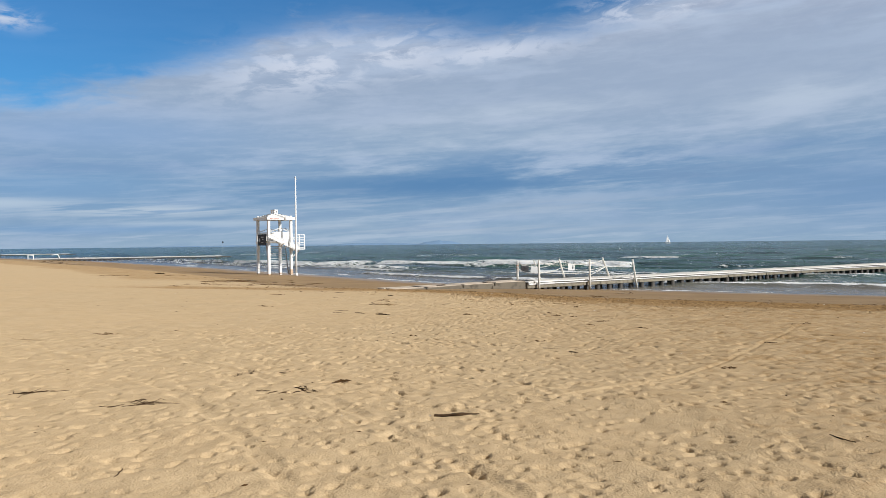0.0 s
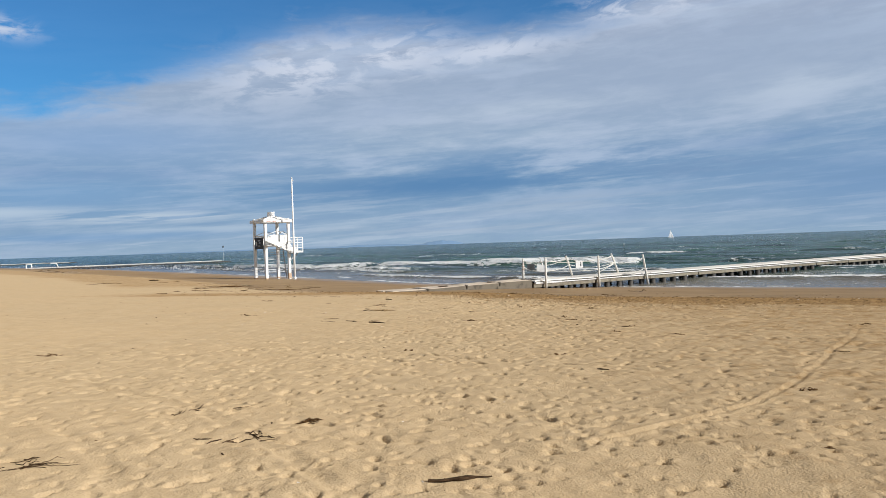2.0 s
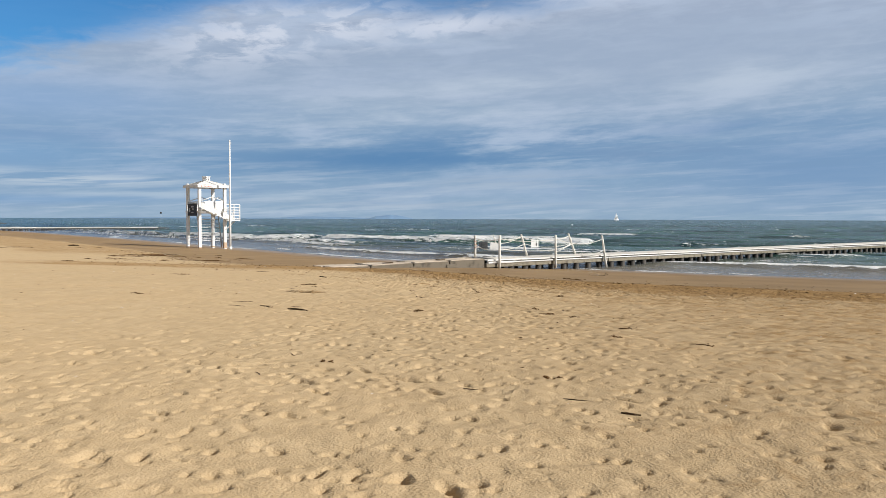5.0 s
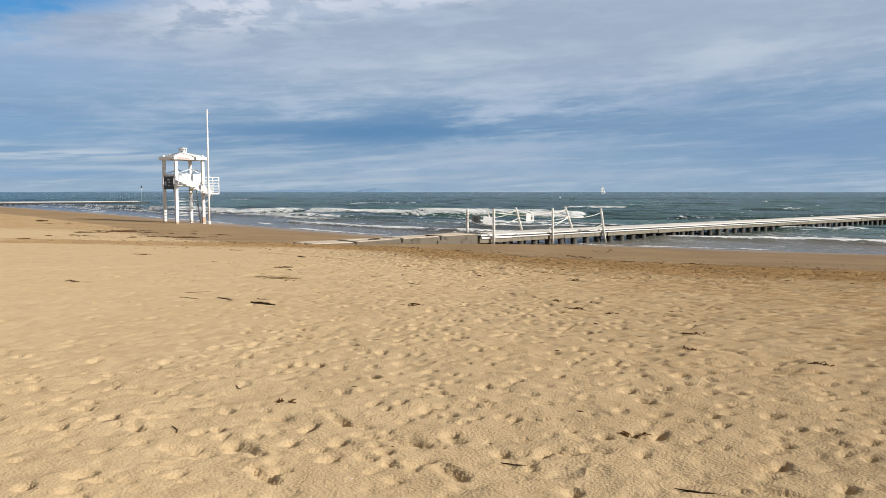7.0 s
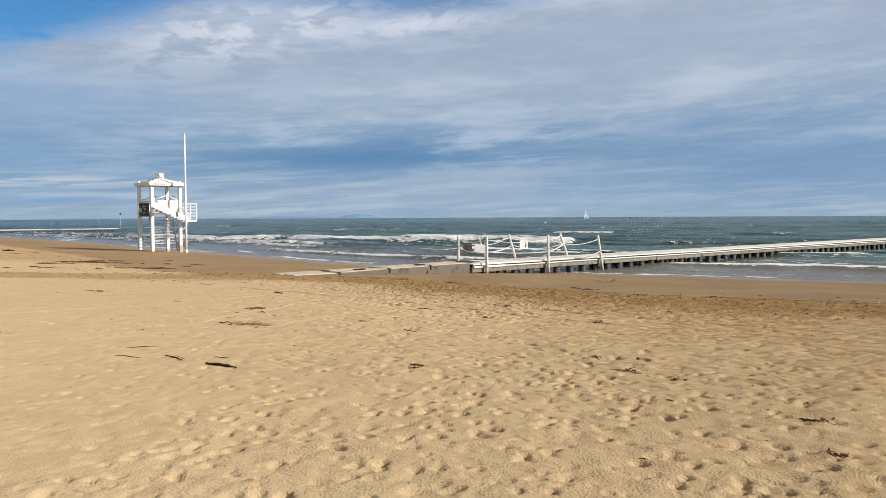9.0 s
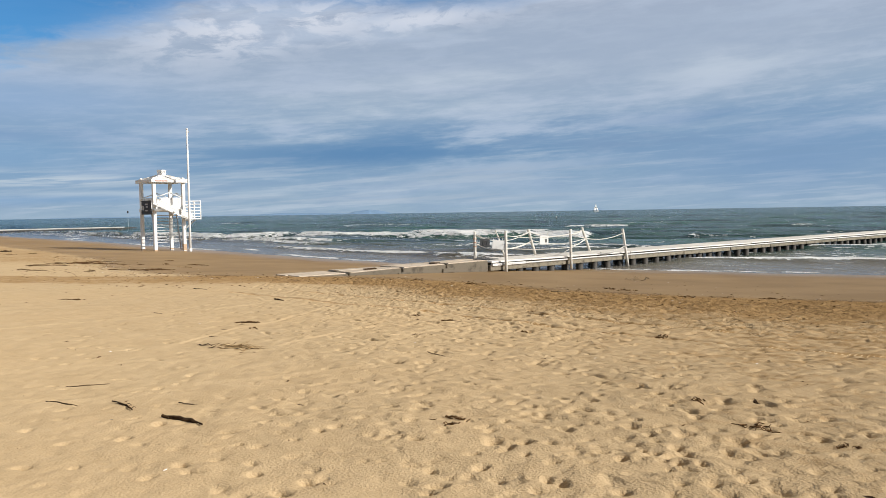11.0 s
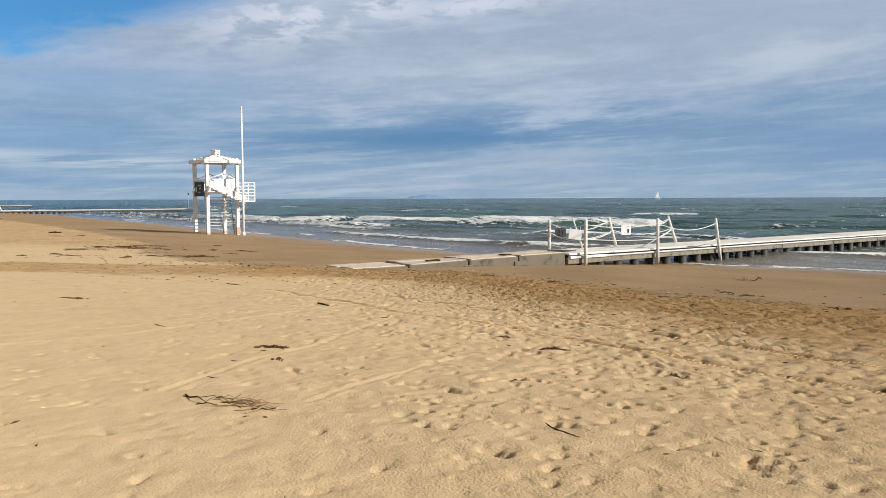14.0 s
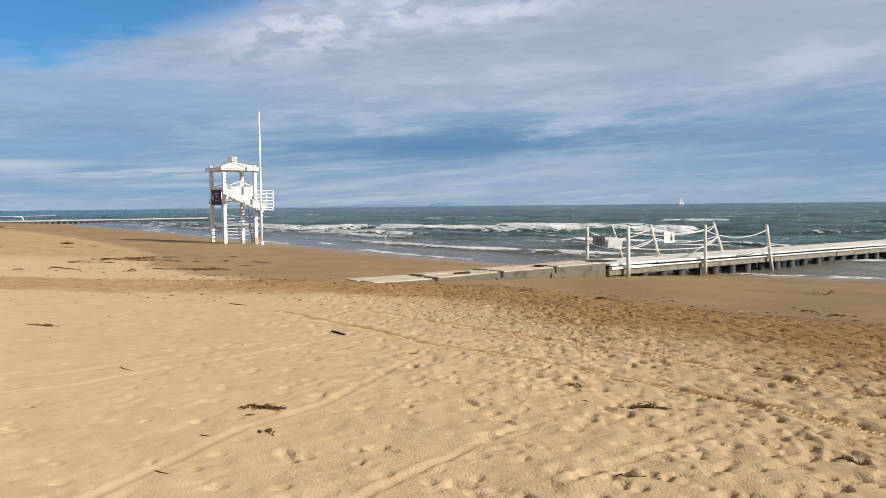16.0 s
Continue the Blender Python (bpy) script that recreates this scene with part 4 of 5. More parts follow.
# ---- lifeguard tower ----
def build_tower():
    """Front-left leg at the origin of x and y; x runs along the front, y to the back."""
    s = 2.28
    bx, by = -15.98, 75.65
    base = -1.27
    root = thing("lifeguard_tower", pose(bx, by, base, 0, 0, 38.0), "white wooden lifeguard tower with roof and stairs, paint worn", "lifeguard tower")
    for k, (x, y) in enumerate(((0, 0), (s, 0), (0, s), (s, s))):
        leg = part("leg", box((0.24, 0.24, 5.42), (x, y, 2.55), None, 0.02), WHITE, root)
        part("foot_plate", box((0.25 + 0.03 * (k == 1), 0.25 + 0.03 * (k == 1), 0.16 + 0.34 * (k == 1)), (x, y, 0.04 + 0.17 * (k == 1)), None, 0.02), RUST, leg, "rust-stained foot")
        part("finial", tube([(x, y, 5.24), (x, y, 5.42), (x, y, 5.48), (x, y, 5.52)], [0.12, 0.135, 0.11, 0.03], 12), WHITE, leg, "", True)
    # platform
    part("floor_frame", box((s + 0.3, s + 0.3, 0.16), (s / 2, s / 2, 3.02), None, 0.015), WHITE, root)
    for k in range(12):
        part("floor_board", box((s + 0.3, 0.20, 0.03), (s / 2, 0.0 + k * 0.22, 3.115), None, 0.004), WHITE_WORN, root)
    # fascia and hipped roof
    lo, hi = -0.30, s + 0.30
    for size, at in (((hi - lo, 0.06, 0.22), (s / 2, lo, 5.22)), ((hi - lo, 0.06, 0.22), (s / 2, hi, 5.22)), ((0.06, hi - lo - 0.07, 0.22), (lo, s / 2, 5.22)), ((0.06, hi - lo - 0.07, 0.22), (hi, s / 2, 5.22))):
        part("fascia", box(size, at, None, 0.008), WHITE, root)
    bm = bmesh.new()
    c0 = [bm.verts.new(p) for p in ((lo + .02, lo + .02, 5.30), (hi - .02, lo + .02, 5.30), (hi - .02, hi - .02, 5.30), (lo + .02, hi - .02, 5.30))]
    m, k = s / 2, 0.28
    c1 = [bm.verts.new(p) for p in ((m - k, m - k, 5.70), (m + k, m - k, 5.70), (m + k, m + k, 5.70), (m - k, m + k, 5.70))]
    for q in range(4):
        bm.faces.new((c0[q], c0[(q + 1) % 4], c1[(q + 1) % 4], c1[q]))
    bm.faces.new(c0[::-1]), bm.faces.new(c1)
    part("roof", bm, WHITE_WORN, root)
    for q in range(4):
        a, b = Vector(((lo, hi, hi, lo)[q], (lo, lo, hi, hi)[q], 5.31)), Vector(((m - k, m + k, m + k, m - k)[q], (m - k, m - k, m + k, m + k)[q], 5.71))
        part("ridge_strip", tube([a, b], 0.035, 6), WHITE, root, "", True)
    for q in range(1, 6):      # roof battens on the front slope and the side slope
        f = q / 6
        z, inn = 5.31 + 0.40 * f, lo + (m - k - lo) * f
        part("roof_batten", box((s + 0.58 - 2 * (inn - lo) - 0.1, 0.03, 0.025), (m, inn + 0.0, z + 0.012), None, 0.0), WHITE, root)
        part("roof_batten", box((0.03, s + 0.58 - 2 * (inn - lo) - 0.1, 0.025), (inn, m, z + 0.012), None, 0.0), WHITE, root)
    cap = part("roof_cap", box((0.50, 0.50, 0.38), (m, m, 5.88), None, 0.015), WHITE, root, "white number box on the roof")
    part("cap_lid", box((0.55, 0.55, 0.05), (m, m, 6.09), None, 0.01), WHITE, cap)
    font = bpy.data.curves.new("number", "FONT")
    font.body, font.size, font.extrude, font.align_x, font.align_y = "22", 0.36, 0.004, "CENTER", "CENTER"
    text = new("number_source", font)
    bpy.context.view_layer.update()
    me = bpy.data.meshes.new_from_object(text.evaluated_get(bpy.context.evaluated_depsgraph_get()))
    bpy.data.objects.remove(text)
    me.materials.clear()
    me.materials.append(BLACK)
    num = part("number", me, None, cap, "black painted number")
    num.matrix_basis = pose(m, m - 0.256, 5.88, 90, 0, 0)
    # unreadable lettering on the front fascia
    x = 0.0
    for w in (0.10, 0.06, 0.09, 0.09, 0.07, 0.10, 0.05, 0.09):
        part("lettering", box((w, 0.008, 0.10), (x + w / 2, lo - 0.034, 5.22), None, 0.0), RED, root, "faded red lettering bar")
        x += w + 0.04
    # balustrade of the platform: back and east side panels, dark board on the west side
    part("back_panel", box((s - 0.26, 0.04, 0.84), (s / 2, s - 0.15, 3.46), None, 0.006), WHITE, root)
    part("side_panel", box((0.04, s - 0.26, 0.80), (s, s / 2, 3.50), None, 0.006), WHITE, root)
    part("front_panel", box((s - 0.62, 0.04, 0.84), (s / 2 + 0.19, 0.02, 3.50), None, 0.006), WHITE, root)
    part("lettering", box((0.05, 0.008, 0.62), (s - 0.42, -0.012, 3.58), None, 0.0), GREY_SLAT, root, "faded upright lettering bar")
    for z in (3.92,):
        part("rail", box((s, 0.08, 0.06), (s / 2, s, z), None, 0.008), WHITE, root)
        part("rail", box((s - 0.4, 0.07, 0.06), (s / 2 + 0.18, 0.02, z + 0.03), None, 0.008), WHITE, root)
        part("rail", box((0.08, s, 0.06), (0, s / 2, z), None, 0.008), WHITE, root)
        part("rail", box((0.08, s, 0.06), (s, s / 2, z), None, 0.008), WHITE, root)
    board = part("side_board", box((0.05, s - 0.52, 1.05), (-0.19, s / 2 - 0.16, 3.25), None, 0.008), BOARD_DARK, root, "dark notice panel with pale marks")
    for y, z, w, h in ((0.9, 3.50, 0.5, 0.10), (0.8, 3.30, 0.3, 0.10), (1.5, 3.22, 0.26, 0.34), (0.9, 3.02, 0.4, 0.07)):
        part("lettering", box((0.008, w, h), (-0.22, y, z), None, 0.0), GREY_SLAT, board, "pale grey bar")
    for a, b in (((0.1, 0.02, 3.98), (s * 0.52, 0.02, 4.36)), ((s * 0.52, 0.02, 4.36), (s - 0.1, 0.02, 3.98)), ((s * 0.52, 0.02, 3.95), (s * 0.52, 0.02, 4.36)), ((0.1, s, 3.98), (s * 0.52, s, 4.36)), ((s * 0.52, s, 4.36), (s - 0.1, s, 3.98)), ((s, 0.1, 3.98), (s, s * 0.52, 4.36)), ((s, s * 0.52, 4.36), (s, s - 0.1, 3.98))):
        part("brace", tube([a, b], 0.035, 6), WHITE, root, "", True)
    # stair flight along the front, down to the east landing
    y0, y1 = -0.14, -0.70
    a, b = Vector((-0.10, 0, 3.58)), Vector((s + 0.42, 0, 2.34))
    slope = math.degrees(math.atan2(a.z - b.z, b.x - a.x))
    length = (b - a).length
    mid = (a + b) / 2
    for y in (y0, y1):
        part("stringer", box((length, 0.05, 0.34), (mid.x, y, mid.z + 0.08), pose(0, 0, 0, 0, slope, 0), 0.008), WHITE, root)
    for q in range(9):
        f = (q + 0.4) / 9
        p = a.lerp(b, f)
        part("tread", box((0.20, y0 - y1 + 0.12, 0.05), (p.x - 0.03, (y0 + y1) / 2, p.z - 0.20), None, 0.006), WHITE, root)
    part("top_step", box((0.5, 0.8, 0.05), (-0.05, (y0 + y1) / 2, 3.05), None, 0.006), WHITE, root)
    for f in (0.0, 0.97):
        p = a.lerp(b, f)
        part("baluster", box((0.05, 0.05, 0.60), (p.x, y1, p.z + 0.30), None, 0.004), WHITE, root)
    part("stringer_cap", box((length, 0.09, 0.04), (mid.x, y1, mid.z + 0.29), pose(0, 0, 0, 0, slope, 0), 0.006), WHITE, root)
    part("stringer_line", box((length - 0.1, 0.012, 0.025), (mid.x, y1 - 0.03, mid.z + 0.10), pose(0, 0, 0, 0, slope, 0), 0.0), GREY_SLAT, root)
    # landing with slatted railing
    lx0, lx1 = s + 0.10, s + 1.05
    part("landing_floor", box((lx1 - lx0, 1.12, 0.10), ((lx0 + lx1) / 2, -0.21, 2.36), None, 0.01), WHITE, root)
    for x in (lx0 + 0.03, lx1 - 0.03):
        for y in (-0.74, 0.32):
            part("railing_post", box((0.07, 0.07, 1.38), (x, y, 3.05), None, 0.006), WHITE, root)
    for q in range(6):
        z = 2.52 + q * 0.238
        for y in (-0.74, 0.32):
            part("railing_slat", box((lx1 - lx0, 0.03, 0.055), ((lx0 + lx1) / 2, y, z), None, 0.004), WHITE, root)
        part("railing_slat", box((0.03, 1.06, 0.055), (lx1 - 0.03, -0.21, z), None, 0.004), WHITE, root)
    part("railing_brace", tube([(lx0, 0.29, 3.6), (lx1, 0.29, 2.8)], 0.03, 6), WHITE, root, "", True)
    part("landing_strut", tube([(s, -0.1, 1.55), (lx1 - 0.2, -0.2, 2.3)], 0.045, 8), WHITE, root, "", True)
    # lower flight, open slats under the platform
    for q in range(10):
        part("slat", box((s - 0.30, 0.07, 0.05), (s / 2 + 0.0, 0.35 + 0.05 * q, 0.62 + q * 0.225), None, 0.004), GREY_SLAT, root, "grey open step")
    for x in (0.16, s - 0.18):
        part("stringer", tube([(x, 0.22, 0.0), (x, 0.90, 2.9)], 0.045, 6), GREY_SLAT, root, "", True)
    part("knee_brace", tube([(s, s, 2.2), (s - 0.05, s - 0.7, 2.9)], 0.05, 6), WHITE, root, "", True)
    part("knee_brace", tube([(s * 0.62, 0.4, 2.6), (s * 0.72, 0.2, 3.0)], 0.06, 6), WHITE, root, "", True)


build_tower()


def build_mast():
    root = thing("flag_mast", pose(-13.46, 75.72, gz(-13.46, 75.72), 0, 0, 0), "tall bare white flag mast beside the tower", "flag pole")
    part("pole", tube([(0, 0, -0.1), (0, 0, 3), (0, 0, 6), (0, 0, 9.1)], [0.088, 0.082, 0.074, 0.055], 14), WHITE, root, "", True)
    part("truck", tube([(0, 0, 9.08), (0, 0, 9.14), (0, 0, 9.20)], [0.075, 0.085, 0.03], 12), WHITE, root, "", True)
    part("cleat", box((0.05, 0.12, 0.04), (0.09, 0, 1.3), None, 0.006), GREY_SLAT, root)
    part("halyard_block", box((0.09, 0.04, 0.12), (0.09, 0, 8.92), None, 0.006), GREY_SLAT, root)
    part("base_collar", tube([(0, 0, -0.05), (0, 0, 0.22)], [0.13, 0.125], 14), WHITE_WORN, root, "", True)


build_mast()


# ---- far things on the sea ----
def build_far():
    # low hazy hills beyond the water
    def ridge(name, az0, az1, high, seed, label):
        bm = bmesh.new()
        n = 60
        rows = []
        for k in range(n + 1):
            f = k / n
            q = radians(az0 + (az1 - az0) * f)
            shape = math.sin(math.pi * f) ** 0.8 * (0.35 + 0.65 * float(fbm(np.array(f * 3.0 + seed), np.array(seed * 1.7), 4, seed)) * 1.5)
            h = max(0.3, high * shape)
            rows.append([bm.verts.new((math.sin(q) * r, math.cos(q) * r, z)) for r, z in ((4350, SEA_Z - 1), (4420, SEA_Z + h), (4500, SEA_Z - 1))])
        for a, b in zip(rows[:-1], rows[1:]):
            for s in range(2):
                bm.faces.new((a[s], b[s], b[s + 1], a[s + 1]))
        tagged(new(name, finish(bm, name, HILL, True)), label, "hill", kind="structure")
    ridge("backdrop_hill_1", -1.9, 1.35, 24, 5, "faint blue hill on the far horizon")
    ridge("backdrop_hill_2", -9.5, -0.9, 12, 8, "faint low blue coast on the horizon")
    ridge("backdrop_hill_3", -22, -8.5, 8, 3, "faint low blue coast on the horizon")

    # sailing boat
    root = thing("sailing_boat", pose(326, 1163, SEA_Z, 0, 0, 25), "white sailing yacht under full sail far out", "boat")
    bm = bmesh.new()
    rings = []
    for u, w in ((-4.6, 0.9), (-2.5, 1.5), (0.5, 1.6), (3.0, 0.9), (4.8, 0.08)):
        rings.append([bm.verts.new((u, v, z)) for v, z in ((-w, 1.1), (-w * 0.75, -0.2), (w * 0.75, -0.2), (w, 1.1))])
    for a, b in zip(rings[:-1], rings[1:]):
        for q in range(4):
            bm.faces.new((a[q], a[(q + 1) % 4], b[(q + 1) % 4], b[q]))
    bm.faces.new(rings[0]), bm.faces.new(rings[-1])
    part("hull", bm, HULL, root)
    part("mast", tube([(0.6, 0, 0.8), (0.2, 0.5, 12.2)], [0.14, 0.09], 8), WHITE, root, "", True)
    for name, tri in (("mainsail", ((0.3, 0.1, 1.8), (-4.3, 0.5, 1.9), (0.0, 0.55, 11.9))), ("headsail", ((4.5, 0.0, 1.3), (0.3, -0.7, 1.6), (0.2, 0.45, 11.0)))):
        bm = bmesh.new()
        p = [Vector(v) for v in tri]
        belly = Vector((0, -0.6, 0))
        front, back = [], []
        for k in range(9):
            f = k / 8
            row = []
            for j in range(5):
                g = j / 4
                q = p[0].lerp(p[1], g).lerp(p[2], f) + belly * (4 * g * (1 - g) * (1 - f))
                row.append(bm.verts.new(q))
            front.append(row)
        for a, b in zip(front[:-1], front[1:]):
            for j in range(4):
                bm.faces.new((a[j], a[j + 1], b[j + 1], b[j]))
        made = bmesh.ops.solidify(bm, geom=list(bm.faces), thickness=0.05)
        part(name, bm, SAILCLOTH, root)
    part("boom", tube([(0.5, 0.05, 1.6), (-4.4, 0.5, 1.75)], 0.1, 6), WHITE, root, "", True)

    # marker buoy
    root = thing("marker_buoy", pose(54.8, 249.8, SEA_Z, 0, 4, 0), "small dark and white marker buoy on the water", "buoy")
    part("float", tube([(0, 0, -0.3), (0, 0, 0.0), (0, 0, 0.35), (0, 0, 0.5)], [0.18, 0.26, 0.25, 0.10], 12), BOARD_DARK, root, "", True)
    part("topmark", tube([(0, 0, 0.45), (0, 0, 0.75), (0, 0, 0.85), (0, 0, 1.05), (0, 0, 1.12)], [0.05, 0.05, 0.15, 0.15, 0.04], 10), WHITE_WORN, root, "pale topmark", True)
    # beacon by the end of the far jetty
    root = thing("beacon_pole", pose(-53.1, 194.5, SEA_Z - 0.75, 0, 0, 0), "thin beacon pole with a dark ball on top", "beacon")
    part("pole", tube([(0, 0, 0), (0, 0, 4.6)], [0.025, 0.02], 8), GREY_SLAT, root, "", True)
    part("ball", tube([(0, 0, 4.35), (0, 0, 4.45), (0, 0, 4.6), (0, 0, 4.75), (0, 0, 4.85)], [0.06, 0.15, 0.19, 0.15, 0.05], 10), BLACK, root, "dark ball topmark", True)
    # white frames at the landward head of the far jetty
    for du, name, pts in ((0, "white_gate", [(-0.5, 0, -0.6), (-0.5, 0, 0.75), (0.5, 0, 0.75), (0.5, 0, -0.6)]), (4.6, "white_gate", [(-0.7, 0, 0.72), (0.5, 0, 0.80), (0.9, 0, -0.1)])):
        c, s = math.cos(AXIS), math.sin(AXIS)
        root = thing(name, pose(-84.5 + du * c, 165.4 + du * s, DECK_Z, 0, 0, 20), "white pipe frame on the far jetty", "gate", "frames on the far jetty")
        for a, b in zip(pts[:-1], pts[1:]):
            part("bar", tube([a, b], 0.09, 8), WHITE, root, "", True)


build_far()


# ---- driftwood, weed and litter on the sand ----
def on_ground(x, y, turn=0.0):
    return pose(x, y, gz(x, y), 0, 0, turn)


def driftwood(x, y, turn, length, radius, mat, label, seed, stubs=2):
    rnd = random.Random(seed)
    radius *= 0.62 if radius < 0.013 else 0.85
    root = thing("driftwood", on_ground(x, y, turn), label, "driftwood", "driftwood on the sand")
    pts, rr = [], []
    for k in range(9):
        f = k / 8
        bend = 0.10 * length * math.sin(2.6 * f + seed) + 0.02 * length * rnd.uniform(-1, 1)
        pts.append(((f - 0.5) * length, bend, radius * 0.75 + radius * 0.5 * rnd.uniform(-0.3, 0.5)))
        rr.append(radius * (0.55 + 0.5 * math.sin(math.pi * min(1, f + 0.12)) + 0.22 * rnd.uniform(-1, 1)))
    part("branch", tube(pts, rr, 9, rough=0.28, seed=seed), mat, root)
    for k in range(stubs):
        p = Vector(pts[rnd.randint(1, 7)])
        w = Vector((rnd.uniform(-0.6, 0.6), rnd.uniform(-1, 1), rnd.uniform(0.0, 0.5))) * length * 0.14
        part("twig", tube([p, p + w * 0.6, p + w + Vector((0, 0, -0.02))], [radius * 0.5, radius * 0.4, radius * 0.2], 6, rough=0.2, seed=seed + k), mat, root)


def twig_heap(x, y, turn, wide, deep, count, mat, label, seed, thick=0.011, name="twig_heap", high=0.10):
    """Reeds and twigs lying crosswise over one another."""
    rnd = random.Random(seed)
    root = thing(name, on_ground(x, y, turn), label, name.replace("_", " "), "heaps of washed-up twigs")
    c, s = math.cos(radians(turn)), math.sin(radians(turn))
    base = gz(x, y)
    for k in range(count):
        px, py = rnd.gauss(0, 0.30) * wide, rnd.gauss(0, 0.30) * deep
        q, ln = rnd.gauss(0.25, 0.55), rnd.uniform(0.18, 0.62) * wide
        pts = []
        for f in (-0.5, -0.2, 0.15, 0.5):
            ux, uy = px + math.cos(q) * ln * f, py + math.sin(q) * ln * f + 0.05 * ln * rnd.uniform(-1, 1)
            g = gz(x + ux * c - uy * s, y + ux * s + uy * c) - base
            pts.append((ux, uy, g + thick + high * rnd.random() ** 3 * (0.6 + f)))
        r = thick * rnd.uniform(0.5, 1.4)
        part("twig", tube(pts, [r, r, r * 0.9, r * 0.5], 5, seed=k), mat if rnd.random() < 0.75 else WOOD_DARK, root)


def weed_clump(x, y, turn, wide, deep, count, label, seed, mat=None, high=0.05, thick=0.010):
    """A mat of dried weed: many short crooked strands in one tangle."""
    rnd = random.Random(seed)
    root = thing("seaweed_clump", on_ground(x, y, turn), label, "seaweed", "seaweed clumps on the beach")
    c, s = math.cos(radians(turn)), math.sin(radians(turn))
    base = gz(x, y)
    for k in range(count):
        px, py = rnd.gauss(0, 0.27) * wide, rnd.gauss(0, 0.27) * deep
        q, ln = rnd.uniform(0, 6.28), rnd.uniform(0.10, 0.35) * min(wide, 0.8)
        pts = []
        for f in (0, 0.35, 0.7, 1.0):
            ux, uy = px + math.cos(q) * ln * f, py + math.sin(q) * ln * f
            q += rnd.uniform(-0.7, 0.7)
            g = gz(x + ux * c - uy * s, y + ux * s + uy * c) - base
            pts.append((ux, uy, g + 0.004 + high * rnd.random() ** 2 * math.exp(-(px / wide) ** 2 * 8)))
        r = thick * rnd.uniform(0.5, 1.5)
        part("strand", tube(pts, [r, r * 1.2, r, r * 0.4], 4), mat or WEED, root)


for k, (x, y, turn, length, radius, mat, label, stubs) in enumerate((
        (0.34, 8.62, -1, 0.40, 0.015, WOOD_DARK, "dark crooked driftwood stick on dry sand", 2), (-1.22, 20.42, -48, 0.46, 0.018, WOOD_DARK, "thick dark weathered driftwood piece", 1),
        (-1.83, 21.0, -52, 0.42, 0.011, WOOD_DARK, "thin forked driftwood branch", 3), (-2.34, 21.15, -22, 0.38, 0.007, WOOD_DARK, "thin straight dark twig on sand", 0),
        (2.05, 12.80, -20, 0.14, 0.012, WOOD_DARK, "short dark driftwood bit on sand", 1),
        (0.90, 23.32, -62, 0.38, 0.008, WOOD_DARK, "thin curved dark twig on sand", 1),
        (4.83, 34.0, -24, 0.44, 0.026, WOOD_PALE, "pale driftwood plank in the wrack line", 0), (-23.6, 68.6, -10, 0.8, 0.06, WOOD_DARK, "dark log lying on wet sand", 1),
        (5.04, 13.33, -25, 0.18, 0.010, WOOD_DARK, "short dark driftwood bit by a trail", 0), (-1.95, 6.89, -72, 0.20, 0.006, WOOD_DARK, "thin curved dark twig on sand", 0),
        (1.09, 7.93, -18, 0.17, 0.005, WOOD_DARK, "thin straight twig on dry sand", 0), (3.26, 7.64, -70, 0.26, 0.009, WOOD_DARK, "thin dark twig on dry sand", 1),
        (-6.5, 14.66, -30, 1.0, 0.006, REED, "long thin dry reed lying on sand", 1), (-2.39, 21.9, 0, 0.36, 0.006, WOOD_DARK, "thin dark twig on dry sand", 0),
        (-1.26, 10.47, -70, 0.26, 0.007, WOOD_DARK, "thin dark twig on dry sand", 1),
                (-1.67, 11.12, 29, 0.14, 0.006, WOOD_DARK, "small dark twig on sand", 0),
        (3.62, 16.9, -50, 0.15, 0.012, WOOD_DARK, "short dark stick on sand", 1), (0.99, 13.72, -18, 0.13, 0.006, WOOD_DARK, "small dark twig on sand", 1),
                (-0.66, 15.42, -72, 0.14, 0.006, WOOD_DARK, "small dark twig on sand", 0),
        (1.78, 13.27, -40, 0.24, 0.006, WOOD_DARK, "thin curled dark twig on sand", 0),
        (-0.86, 14.45, -72, 0.14, 0.006, WOOD_DARK, "small dark twig on sand", 0), (-1.66, 26.33, -30, 0.34, 0.010, WOOD_DARK, "thin dark stick beside a weed strip", 0),
        (-1.72, 30.8, -40, 0.34, 0.016, WOOD_DARK, "dark driftwood bit on sand", 1), (-0.80, 29.14, 6, 0.40, 0.009, WOOD_DARK, "thin dark twig on pale sand", 0),
        (3.2, 20.4, -100, 0.30, 0.016, WOOD_DARK, "curved dark driftwood stick on trodden sand", 0),
                (-1.26, 21.01, -40, 0.30, 0.006, WOOD_DARK, "thin straight dark twig on sand", 1),
        (1.56, 23.0, 12, 0.34, 0.006, WOOD_DARK, "thin dark twig on trodden sand", 2), (-0.39, 20.9, -40, 0.09, 0.008, WOOD_DARK, "small dark stick on dry sand", 0),
                (0.13, 26.08, -40, 0.20, 0.007, WOOD_DARK, "thin dark twig on dry sand", 1), (-1.83, 24.74, -18, 0.14, 0.005, WOOD_DARK, "thin straight dark twig on sand", 0),
        (-1.82, 25.53, -16, 0.13, 0.005, WOOD_DARK, "thin straight dark twig on sand", 0),
        (-3.34, 27.92, -55, 0.26, 0.008, WOOD_DARK, "thin dark twig on dry sand", 0), (-4.16, 34.94, -50, 0.50, 0.012, WOOD_DARK, "thin dark stick at the damp edge", 0))):
    driftwood(x, y, turn, length, radius, mat, label, 11 + k, stubs)
twig_heap(-1.46, 23.9, -28, 0.64, 0.32, 26, REED, "loose heap of pale reeds and dark twigs", 31, 0.0046, high=0.06)
